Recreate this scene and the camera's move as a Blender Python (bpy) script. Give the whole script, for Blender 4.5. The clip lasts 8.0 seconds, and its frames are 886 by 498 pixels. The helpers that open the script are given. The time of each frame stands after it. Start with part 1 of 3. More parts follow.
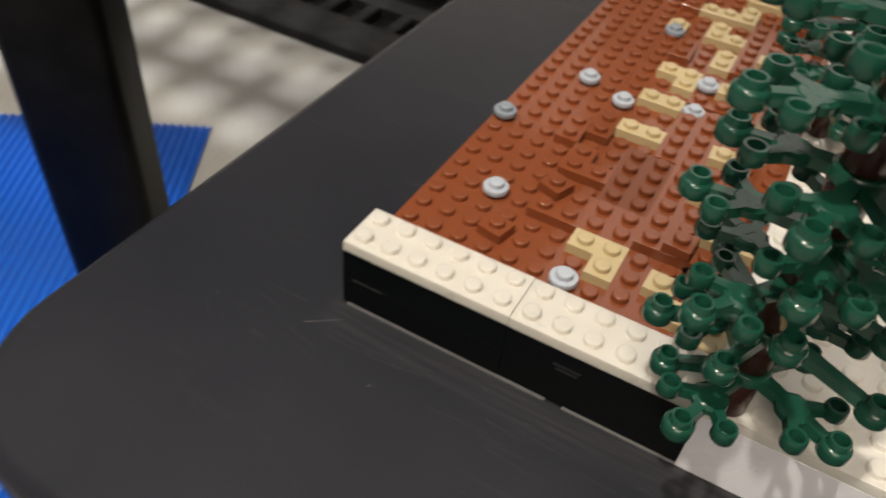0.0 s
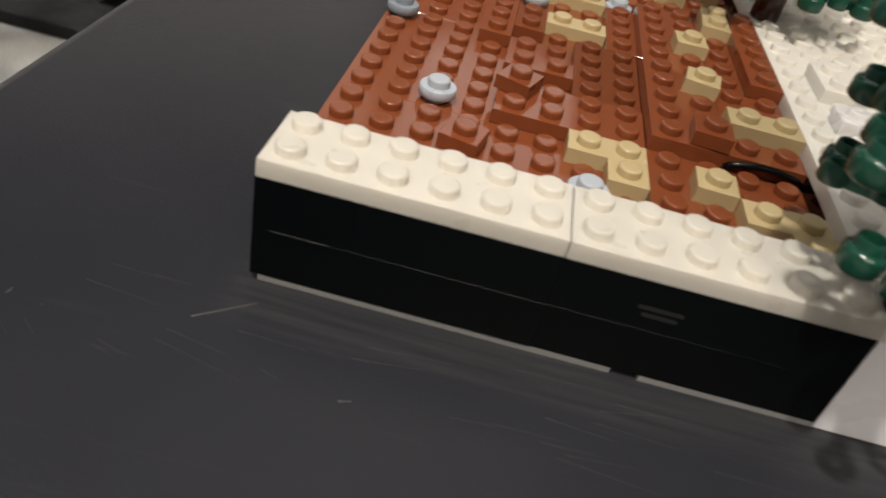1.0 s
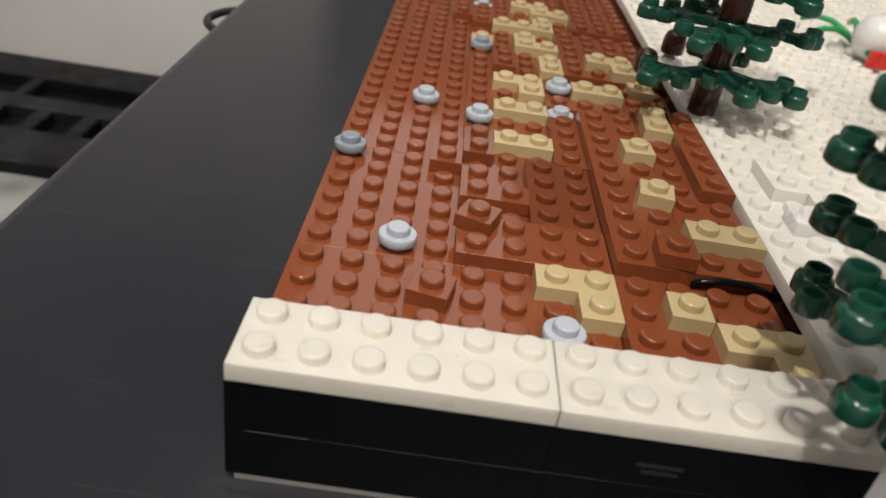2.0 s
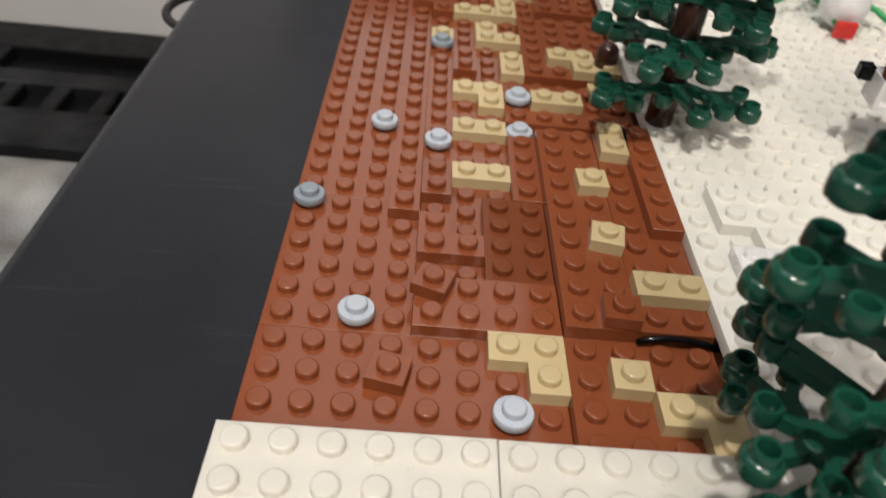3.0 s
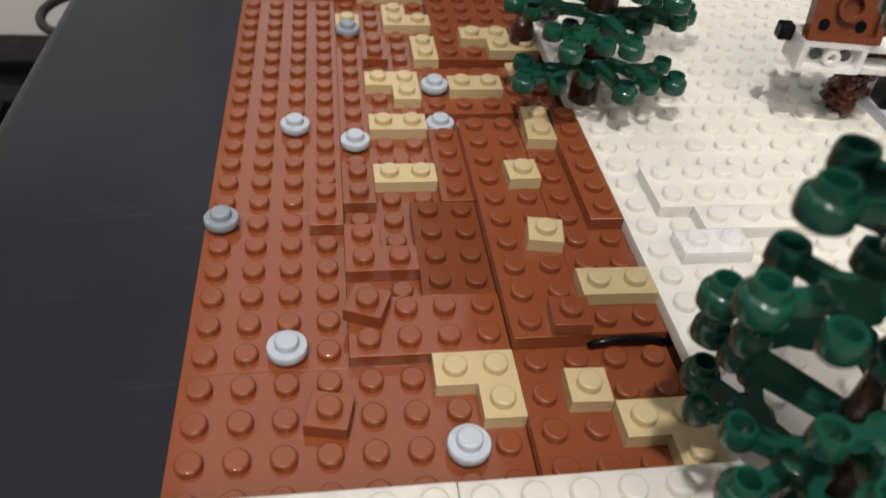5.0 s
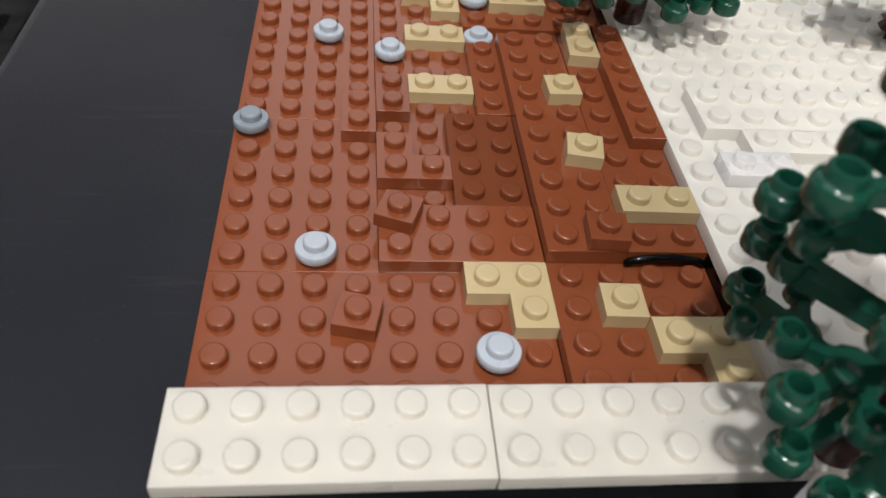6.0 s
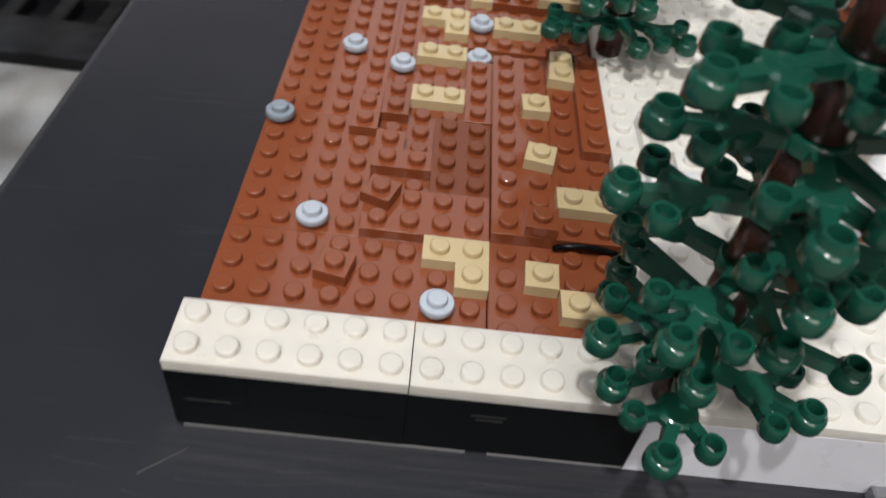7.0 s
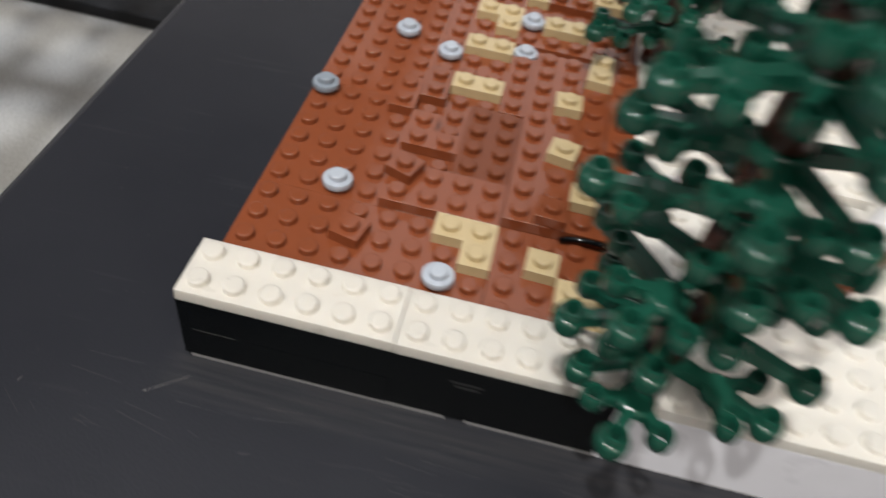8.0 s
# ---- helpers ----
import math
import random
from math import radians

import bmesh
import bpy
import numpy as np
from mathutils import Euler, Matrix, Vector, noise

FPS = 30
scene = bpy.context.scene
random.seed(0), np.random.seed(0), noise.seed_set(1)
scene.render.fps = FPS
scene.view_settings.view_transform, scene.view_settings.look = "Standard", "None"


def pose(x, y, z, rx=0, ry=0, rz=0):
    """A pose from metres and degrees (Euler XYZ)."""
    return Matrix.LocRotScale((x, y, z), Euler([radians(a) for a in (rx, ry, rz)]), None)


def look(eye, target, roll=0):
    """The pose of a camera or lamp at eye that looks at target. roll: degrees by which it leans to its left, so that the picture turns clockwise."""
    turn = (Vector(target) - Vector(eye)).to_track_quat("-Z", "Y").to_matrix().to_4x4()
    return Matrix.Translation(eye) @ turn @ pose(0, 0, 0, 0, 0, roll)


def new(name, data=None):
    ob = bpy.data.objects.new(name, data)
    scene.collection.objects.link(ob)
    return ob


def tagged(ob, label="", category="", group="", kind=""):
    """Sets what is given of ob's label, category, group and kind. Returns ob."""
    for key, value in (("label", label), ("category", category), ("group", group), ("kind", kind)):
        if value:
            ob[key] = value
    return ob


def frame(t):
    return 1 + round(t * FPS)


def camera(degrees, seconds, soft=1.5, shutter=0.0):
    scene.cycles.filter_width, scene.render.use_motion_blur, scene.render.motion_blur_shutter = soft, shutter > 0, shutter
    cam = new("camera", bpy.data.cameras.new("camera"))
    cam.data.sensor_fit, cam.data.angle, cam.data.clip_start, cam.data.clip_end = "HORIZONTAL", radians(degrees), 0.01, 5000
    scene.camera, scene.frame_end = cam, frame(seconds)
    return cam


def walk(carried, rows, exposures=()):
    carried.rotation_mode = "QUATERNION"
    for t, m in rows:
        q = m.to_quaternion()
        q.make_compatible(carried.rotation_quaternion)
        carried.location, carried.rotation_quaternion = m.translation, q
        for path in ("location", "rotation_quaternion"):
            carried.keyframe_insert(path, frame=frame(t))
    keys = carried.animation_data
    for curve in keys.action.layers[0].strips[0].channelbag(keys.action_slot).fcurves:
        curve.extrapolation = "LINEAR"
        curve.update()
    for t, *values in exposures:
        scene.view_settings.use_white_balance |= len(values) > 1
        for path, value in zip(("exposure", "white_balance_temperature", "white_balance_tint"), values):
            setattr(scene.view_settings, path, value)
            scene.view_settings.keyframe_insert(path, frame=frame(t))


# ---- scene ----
cam = camera(60.78, 8.0, soft=1.5, shutter=0.6)
# seconds, eye in metres, turn in degrees
ROWS = [
    (0.0, 0.0828, -0.1186, 0.1577, 46.74, -4.85, 29.10),
    (0.2, 0.0837, -0.1119, 0.1502, 47.79, -4.23, 25.74),
    (0.3, 0.0772, -0.1154, 0.1405, 49.58, -5.02, 21.99),
    (0.5, 0.0623, -0.1070, 0.1150, 51.29, -5.93, 15.34),
    (0.7, 0.0490, -0.0992, 0.0915, 52.40, -10.39, 12.35),
    (0.8, 0.0423, -0.0949, 0.0885, 52.12, -10.41, 11.63),
    (0.9, 0.0347, -0.0927, 0.0854, 52.43, -11.01, 9.87),
    (1.0, 0.0315, -0.0914, 0.0865, 51.54, -11.33, 9.75),
    (1.2, 0.0265, -0.0849, 0.0883, 51.21, -9.81, 6.79),
    (1.5, 0.0254, -0.0788, 0.0939, 52.57, -8.31, 4.95),
    (1.7, 0.0267, -0.0773, 0.0952, 55.07, -7.31, 3.82),
    (1.8, 0.0249, -0.0795, 0.0972, 56.06, -7.91, 3.47),
    (2.0, 0.0249, -0.0792, 0.0973, 57.49, -8.06, 3.07),
    (2.2, 0.0235, -0.0753, 0.1072, 57.14, -7.42, 2.39),
    (3.3, 0.0313, -0.0626, 0.1311, 48.89, -4.56, -0.44),
    (3.5, 0.0296, -0.0615, 0.1315, 48.80, -4.43, -2.37),
    (3.8, 0.0289, -0.0503, 0.1278, 47.95, -3.46, -5.40),
    (4.0, 0.0296, -0.0494, 0.1292, 48.04, -3.42, -6.72),
    (4.5, 0.0296, -0.0472, 0.1324, 48.82, -4.49, -8.13),
    (5.0, 0.0300, -0.0476, 0.1307, 48.38, -4.12, -7.15),
    (5.2, 0.0275, -0.0534, 0.1241, 47.30, -4.75, -5.79),
    (6.3, 0.0271, -0.0490, 0.1211, 44.04, -5.46, -3.35),
    (6.5, 0.0275, -0.0564, 0.1232, 43.91, -5.62, -1.88),
    (6.7, 0.0346, -0.0671, 0.1326, 44.17, -6.20, -0.11),
    (6.9, 0.0452, -0.0778, 0.1464, 44.26, -5.79, 1.93),
    (7.0, 0.0465, -0.0826, 0.1468, 44.03, -5.79, 3.09),
    (7.2, 0.0555, -0.0842, 0.1519, 43.65, -5.29, 5.28),
    (7.5, 0.0696, -0.0959, 0.1588, 41.93, -6.47, 8.71),
    (7.7, 0.0703, -0.1026, 0.1595, 41.35, -7.08, 10.67),
    (7.8, 0.0722, -0.1012, 0.1597, 42.31, -6.14, 11.18),
    (8.0, 0.0614, -0.0913, 0.1514, 43.00, -7.10, 11.86),
]
cam.data.dof.use_dof = True
cam.data.dof.focus_distance, cam.data.dof.aperture_fstop = 0.165, 26
walk(cam, [(t, pose(x, y, z, rx, ry, rz)) for t, x, y, z, rx, ry, rz in ROWS],
     exposures=((0.0, 0.06, 7000, 10), (1.0, 0.05, 6850, 10), (2.2, 0.04, 6600, 10), (4.5, -0.02, 6500, 10), (5.2, -0.02, 6400, 10), (6.3, 0.04, 6100, 10), (7.5, 0.05, 6050, 10), (8.0, 0.05, 6250, 10)))

# ---------------------------------------------------------------- sizes
ST = 0.008            # stud pitch
PL = 0.0032           # plate height
SR, SH = 0.0024, 0.0017   # stud radius and height
ZB = 0.0140           # top of the lowest brown plates above the table
ZW = ZB + 3 * PL      # top of the white rim and the snow
FLOOR = -0.17         # carpet below the display board


# ---------------------------------------------------------------- light
world = bpy.data.worlds.new("room")
scene.world = world
world.use_nodes = True
world.node_tree.nodes["Background"].inputs[0].default_value = (0.9, 0.92, 1.0, 1)
world.node_tree.nodes["Background"].inputs[1].default_value = 0.02


def area_lamp(name, where, target, size, power, colour):
    data = bpy.data.lights.new(name, "AREA")
    data.shape, data.size, data.energy, data.color = "DISK", size, power, colour
    ob = new(name, data)
    ob.matrix_world = look(where, target)
    return ob


area_lamp("ceiling_lamp_light", (-0.24, -0.51, 1.62), (0.06, 0.08, 0.0), 0.07, 19.8, (1.0, 0.95, 0.865))
# broad fill lamp in front, added to soften the key lamp's shadows
area_lamp("front_fill_light", (0.32, -1.12, 1.62), (0.12, 0.1, 0.0), 1.3, 24.5, (1.0, 0.895, 0.78))
# long lit ceiling strip ahead of the board, seen as a pale sheen on the brown plates
strip = area_lamp("ceiling_strip_light", (0.03, 2.55, 1.72), (0.03, 2.5501, 0.0), 1.0, 8.2, (1.0, 0.96, 0.93))
strip.data.shape, strip.data.size, strip.data.size_y = "RECTANGLE", 0.86, 3.3
# wide dim panel over the board, unseen, added to lift its reflections
panel = area_lamp("overhead_fill_light", (-0.62, 0.28, 1.735), (-0.62, 0.2801, 0.0), 1.0, 6.4, (0.98, 0.98, 1.0))
panel.data.shape, panel.data.size, panel.data.size_y = "RECTANGLE", 1.9, 0.9
# unseen spot added beside the board, to throw light patches through the grid
data = bpy.data.lights.new("floor_spot_light", "SPOT")
data.energy, data.spot_size, data.spot_blend, data.shadow_soft_size, data.color = 78, radians(17), 0.55, 0.035, (0.92, 0.95, 1.0)
spot = new("floor_spot_light", data)
spot.matrix_world = look((-0.75, -0.10, 1.30), (-0.375, 0.27, FLOOR))


# ---------------------------------------------------------------- materials
def material(name):
    m = bpy.data.materials.new(name)
    m.use_nodes = True
    n = m.node_tree.nodes
    return m, n, m.node_tree.links, n["Principled BSDF"]


def stud_marks(n, link, geo, under, b):
    """Low moulded relief in a short bar of strokes on the middle of every stud."""
    xyz = n.new("ShaderNodeSeparateXYZ")
    link.new(geo.outputs["Object"], xyz.inputs[0])

    def step(kind, a, *rest):
        m = n.new("ShaderNodeMath")
        m.operation = kind
        link.new(a, m.inputs[0])
        for i, v in enumerate(rest):
            if isinstance(v, float):
                m.inputs[i + 1].default_value = v
            else:
                link.new(v, m.inputs[i + 1])
        return m.outputs[0]
    wide = step("COMPARE", step("MODULO", xyz.outputs["X"], ST), ST / 2, 0.0015)
    tall = step("COMPARE", step("MODULO", xyz.outputs["Y"], ST), ST / 2, 0.0005)
    stroke = step("GREATER_THAN", step("SINE", step("MULTIPLY", xyz.outputs["X"], 2 * math.pi / 0.00072)), -0.1)
    relief = step("MULTIPLY", step("MULTIPLY", wide, tall), stroke)
    bp = n.new("ShaderNodeBump")
    bp.inputs["Strength"].default_value, bp.inputs["Distance"].default_value = 1.0, 0.00055
    link.new(relief, bp.inputs["Height"])
    link.new(under.outputs[0], bp.inputs["Normal"])
    link.new(bp.outputs[0], b.inputs["Normal"])


def plastic(name, colour, rough=0.28, vary=0.06, bump=0.02, ior=1.53, trans=0.0, milky=0.0, embossed=False):
    """Moulded plastic: small value change from piece to piece, smears in the gloss, faint waviness."""
    m, n, link, b = material(name)
    info = n.new("ShaderNodeObjectInfo")
    geo = n.new("ShaderNodeTexCoord")
    fine = n.new("ShaderNodeTexNoise")
    fine.inputs["Scale"].default_value, fine.inputs["Detail"].default_value = 900, 3
    broad = n.new("ShaderNodeTexNoise")
    broad.inputs["Scale"].default_value, broad.inputs["Detail"].default_value = 70, 4
    for t in (fine, broad):
        link.new(geo.outputs["Object"], t.inputs["Vector"])
    spread = n.new("ShaderNodeMapRange")
    spread.inputs["To Min"].default_value, spread.inputs["To Max"].default_value = 1 - vary, 1 + vary
    link.new(info.outputs["Random"], spread.inputs["Value"])
    smear = n.new("ShaderNodeMapRange")
    smear.inputs["To Min"].default_value, smear.inputs["To Max"].default_value = 0.93, 1.07
    link.new(broad.outputs["Fac"], smear.inputs["Value"])
    both = n.new("ShaderNodeMath")
    both.operation = "MULTIPLY"
    link.new(spread.outputs[0], both.inputs[0])
    link.new(smear.outputs[0], both.inputs[1])
    hsv = n.new("ShaderNodeHueSaturation")
    hsv.inputs["Color"].default_value = (*colour, 1)
    link.new(both.outputs[0], hsv.inputs["Value"])
    link.new(hsv.outputs[0], b.inputs["Base Color"])
    gloss = n.new("ShaderNodeMapRange")
    gloss.inputs["From Min"].default_value, gloss.inputs["From Max"].default_value = 0.3, 0.7
    gloss.inputs["To Min"].default_value, gloss.inputs["To Max"].default_value = rough * 0.8, rough * 1.35
    link.new(broad.outputs["Fac"], gloss.inputs["Value"])
    link.new(gloss.outputs[0], b.inputs["Roughness"])
    bp = n.new("ShaderNodeBump")
    bp.inputs["Strength"].default_value, bp.inputs["Distance"].default_value = bump, 0.0006
    link.new(fine.outputs["Fac"], bp.inputs["Height"])
    link.new(bp.outputs[0], b.inputs["Normal"])
    if embossed:
        stud_marks(n, link, geo, bp, b)
    b.inputs["IOR"].default_value = ior
    b.inputs["Transmission Weight"].default_value = trans
    if milky:
        b.inputs["Subsurface Weight"].default_value, b.inputs["Subsurface Scale"].default_value = min(milky, 1.0), 0.0048 * milky
        b.inputs["Subsurface Radius"].default_value = (1.0, 0.9, 0.8)
        b.subsurface_method = "BURLEY"
    return m


BROWN = plastic("reddish_brown_plastic", (0.225, 0.062, 0.0245), 0.09, embossed=True)
# darker, duller copy of the brown: the plate's missing sheen put into colour
NOSHEENBROWN = plastic("sheenless_brown_plastic", (0.185, 0.052, 0.0205), 0.15)
NOSHEENBROWN.node_tree.nodes["Principled BSDF"].inputs["Specular IOR Level"].default_value = 0.25
TAN = plastic("tan_plastic", (0.535, 0.425, 0.24), 0.22)
WHITE = plastic("cream_white_plastic", (0.63, 0.608, 0.56), 0.30, 0.03, milky=0.6)
SNOW = plastic("white_plastic", (0.722, 0.705, 0.662), 0.45, 0.03, milky=0.5)
SNOW.node_tree.nodes["Principled BSDF"].inputs["Specular IOR Level"].default_value = 0.3
COOLWHITE = plastic("cool_white_plastic", (0.70, 0.695, 0.71), 0.28, 0.02, milky=0.7)
FROST = plastic("frosty_lilac_plastic", (0.50, 0.51, 0.59), 0.30, 0.02)
GRILLE = plastic("charcoal_grille_plastic", (0.011, 0.011, 0.012), 0.6)
GRILLE.node_tree.nodes["Principled BSDF"].inputs["Specular IOR Level"].default_value = 0.2
PALEGREY = plastic("pale_lilac_grey_plastic", (0.86, 0.87, 0.94), 0.30, 0.02)
ICE = plastic("pale_blue_grey_plastic", (0.43, 0.475, 0.545), 0.22, 0.05)
STEEL = plastic("blue_grey_plastic", (0.24, 0.28, 0.33), 0.25, 0.05)
BLACK = plastic("black_plastic", (0.0026, 0.0036, 0.0044), 0.12, 0.1)
BLACK.node_tree.nodes["Principled BSDF"].inputs["Specular IOR Level"].default_value = 0.2
GREEN = plastic("dark_green_plastic", (0.0095, 0.069, 0.045), 0.17, 0.08)
LIME = plastic("bright_green_plastic", (0.02, 0.30, 0.09), 0.3, 0.05)
TRUNK = plastic("dark_brown_plastic", (0.042, 0.012, 0.008), 0.25)
GREY = plastic("dark_grey_plastic", (0.07, 0.075, 0.08), 0.3)
FAINT = plastic("worn_black_plastic", (0.018, 0.019, 0.02), 0.45)
GLINT = plastic("pale_glint_plastic", (0.17, 0.17, 0.17), 0.4)
DULLGREY = plastic("dull_grey_plastic", (0.28, 0.28, 0.285), 0.4)
YELLOW = plastic("yellow_plastic", (0.85, 0.56, 0.0), 0.25, 0.02)
RED = plastic("red_plastic", (0.55, 0.02, 0.015), 0.28, 0.02)
KNOB = plastic("dark_rust_brown_plastic", (0.075, 0.020, 0.010), 0.25)
RUST = plastic("warm_brown_plastic", (0.16, 0.042, 0.017), 0.25)
BLUE = plastic("blue_ridged_plastic", (0.0, 0.12, 0.62), 0.38, 0.02)
CLEAR = plastic("clear_plastic", (0.40, 0.41, 0.45), 0.16, 0.02, 0.02, 1.5, 0.6)


def table_paint():
    m, n, link, b = material("charcoal_laminate")
    geo = n.new("ShaderNodeTexCoord")
    grain = n.new("ShaderNodeTexNoise")
    grain.inputs["Scale"].default_value, grain.inputs["Detail"].default_value = 1500, 2
    patch = n.new("ShaderNodeTexNoise")
    patch.inputs["Scale"].default_value, patch.inputs["Detail"].default_value = 14, 6
    streak = n.new("ShaderNodeTexNoise")
    streak.inputs["Scale"].default_value, streak.inputs["Detail"].default_value = 60, 5
    squeeze = n.new("ShaderNodeMapping")
    squeeze.inputs["Scale"].default_value = (0.4, 4.0, 1)
    squeeze.inputs["Rotation"].default_value = (0, 0, 0.25)
    link.new(geo.outputs["Object"], squeeze.inputs[0])
    link.new(squeeze.outputs[0], streak.inputs["Vector"])
    for t in (grain, patch):
        link.new(geo.outputs["Object"], t.inputs["Vector"])
    ramp = n.new("ShaderNodeValToRGB")
    ramp.color_ramp.elements[0].position, ramp.color_ramp.elements[0].color = 0.3, (0.0200, 0.0213, 0.0272, 1)
    ramp.color_ramp.elements[1].position, ramp.color_ramp.elements[1].color = 0.75, (0.0268, 0.0283, 0.0350, 1)
    link.new(patch.outputs["Fac"], ramp.inputs[0])
    dust = n.new("ShaderNodeValToRGB")
    dust.color_ramp.elements[0].position, dust.color_ramp.elements[0].color = 0.62, (0, 0, 0, 1)
    dust.color_ramp.elements[1].position, dust.color_ramp.elements[1].color = 0.85, (0.03, 0.03, 0.03, 1)
    link.new(streak.outputs["Fac"], dust.inputs[0])
    add = n.new("ShaderNodeMixRGB")
    add.blend_type, add.inputs[0].default_value = "ADD", 0.5
    link.new(ramp.outputs[0], add.inputs[1])
    link.new(dust.outputs[0], add.inputs[2])
    # paler streaks mixed into the laminate in a band along the foot of the model
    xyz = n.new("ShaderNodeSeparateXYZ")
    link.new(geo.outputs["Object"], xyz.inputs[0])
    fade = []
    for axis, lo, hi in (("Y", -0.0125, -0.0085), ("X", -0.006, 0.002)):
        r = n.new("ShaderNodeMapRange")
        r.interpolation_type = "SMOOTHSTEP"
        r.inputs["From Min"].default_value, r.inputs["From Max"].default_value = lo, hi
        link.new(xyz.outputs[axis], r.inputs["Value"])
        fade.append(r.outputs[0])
    band_noise = n.new("ShaderNodeTexNoise")
    band_noise.inputs["Scale"].default_value, band_noise.inputs["Detail"].default_value = 260, 6
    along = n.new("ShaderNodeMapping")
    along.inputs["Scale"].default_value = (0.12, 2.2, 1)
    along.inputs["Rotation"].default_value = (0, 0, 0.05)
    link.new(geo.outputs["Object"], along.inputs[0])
    link.new(along.outputs[0], band_noise.inputs["Vector"])
    band_range = n.new("ShaderNodeMapRange")
    band_range.inputs["From Min"].default_value, band_range.inputs["From Max"].default_value = 0.32, 0.72
    link.new(band_noise.outputs["Fac"], band_range.inputs["Value"])
    amount = band_range.outputs[0]
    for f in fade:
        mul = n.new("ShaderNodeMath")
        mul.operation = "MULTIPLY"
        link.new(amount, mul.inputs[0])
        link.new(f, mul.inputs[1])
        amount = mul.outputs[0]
    toned = n.new("ShaderNodeMixRGB")
    toned.inputs[2].default_value = (0.085, 0.083, 0.08, 1)
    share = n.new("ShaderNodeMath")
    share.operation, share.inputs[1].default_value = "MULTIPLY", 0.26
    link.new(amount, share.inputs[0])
    link.new(share.outputs[0], toned.inputs[0])
    link.new(add.outputs[0], toned.inputs[1])
    link.new(toned.outputs[0], b.inputs["Base Color"])
    gloss = n.new("ShaderNodeMapRange")
    gloss.inputs["To Min"].default_value, gloss.inputs["To Max"].default_value = 0.20, 0.28
    link.new(patch.outputs["Fac"], gloss.inputs["Value"])
    link.new(gloss.outputs[0], b.inputs["Roughness"])
    b.inputs["Specular IOR Level"].default_value = 0.14
    bp = n.new("ShaderNodeBump")
    bp.inputs["Strength"].default_value, bp.inputs["Distance"].default_value = 0.25, 0.0003
    link.new(grain.outputs["Fac"], bp.inputs["Height"])
    link.new(bp.outputs[0], b.inputs["Normal"])
    return m


def matte(name, low, high, scale, rough=0.9, bump=0.3, depth=0.001):
    m, n, link, b = material(name)
    geo = n.new("ShaderNodeTexCoord")
    t = n.new("ShaderNodeTexNoise")
    t.inputs["Scale"].default_value, t.inputs["Detail"].default_value = scale, 6
    link.new(geo.outputs["Object"], t.inputs["Vector"])
    ramp = n.new("ShaderNodeValToRGB")
    ramp.color_ramp.elements[0].position, ramp.color_ramp.elements[0].color = 0.3, (*low, 1)
    ramp.color_ramp.elements[1].position, ramp.color_ramp.elements[1].color = 0.7, (*high, 1)
    link.new(t.outputs["Fac"], ramp.inputs[0])
    link.new(ramp.outputs[0], b.inputs["Base Color"])
    b.inputs["Roughness"].default_value = rough
    bp = n.new("ShaderNodeBump")
    bp.inputs["Strength"].default_value, bp.inputs["Distance"].default_value = bump, depth
    link.new(t.outputs["Fac"], bp.inputs["Height"])
    link.new(bp.outputs[0], b.inputs["Normal"])
    return m


TABLE = table_paint()
CARPET = matte("grey_carpet", (0.24, 0.235, 0.22), (0.40, 0.39, 0.37), 700, 0.95, 0.6, 0.002)
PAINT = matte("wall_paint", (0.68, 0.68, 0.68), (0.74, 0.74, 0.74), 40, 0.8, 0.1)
# darker copy of the wall paint, set to weaken unseen walls' reflections on the board
DARKWALL = matte("darkened_unseen_wall", (0.30, 0.30, 0.31), (0.36, 0.36, 0.37), 40, 0.8, 0.1)
ENAMEL = matte("white_enamel", (0.66, 0.65, 0.66), (0.72, 0.71, 0.72), 8, 0.35, 0.02)
POLE = matte("black_coated_metal", (0.003, 0.003, 0.0035), (0.008, 0.008, 0.009), 90, 0.5, 0.05)
POLE.node_tree.nodes["Principled BSDF"].inputs["Specular IOR Level"].default_value = 0.12
RUBBER = matte("black_rubber", (0.012, 0.012, 0.012), (0.02, 0.02, 0.02), 300, 0.6, 0.1)
SCUFF = matte("faint_scuff", (0.03, 0.03, 0.03), (0.065, 0.065, 0.063), 500, 0.9, 0.1)
SCRATCH = matte("pale_scuff", (0.10, 0.10, 0.10), (0.22, 0.22, 0.21), 500, 0.9, 0.1)


# ---------------------------------------------------------------- mesh helpers
def mesh_of(name, bm, mat):
    bmesh.ops.recalc_face_normals(bm, faces=bm.faces)
    me = bpy.data.meshes.new(name)
    bm.to_mesh(me)
    bm.free()
    me.materials.append(mat)
    return me


def part(name, bm, mat, parent=None, label="", at=None):
    """One mesh object under a thing or a part. bm may be a ready mesh."""
    me = bm if isinstance(bm, bpy.types.Mesh) else mesh_of(name, bm, mat)
    ob = new(name, me)
    if at is not None:
        ob.matrix_basis = at
    if parent is not None:
        ob.parent = parent
    if label:
        tagged(ob, label)
    return ob


def thing(name, label, category, at=None, group="", kind=""):
    ob = new(name)
    ob.empty_display_size = 0.01
    if at is not None:
        ob.matrix_basis = at
    return tagged(ob, label, category, group, kind)


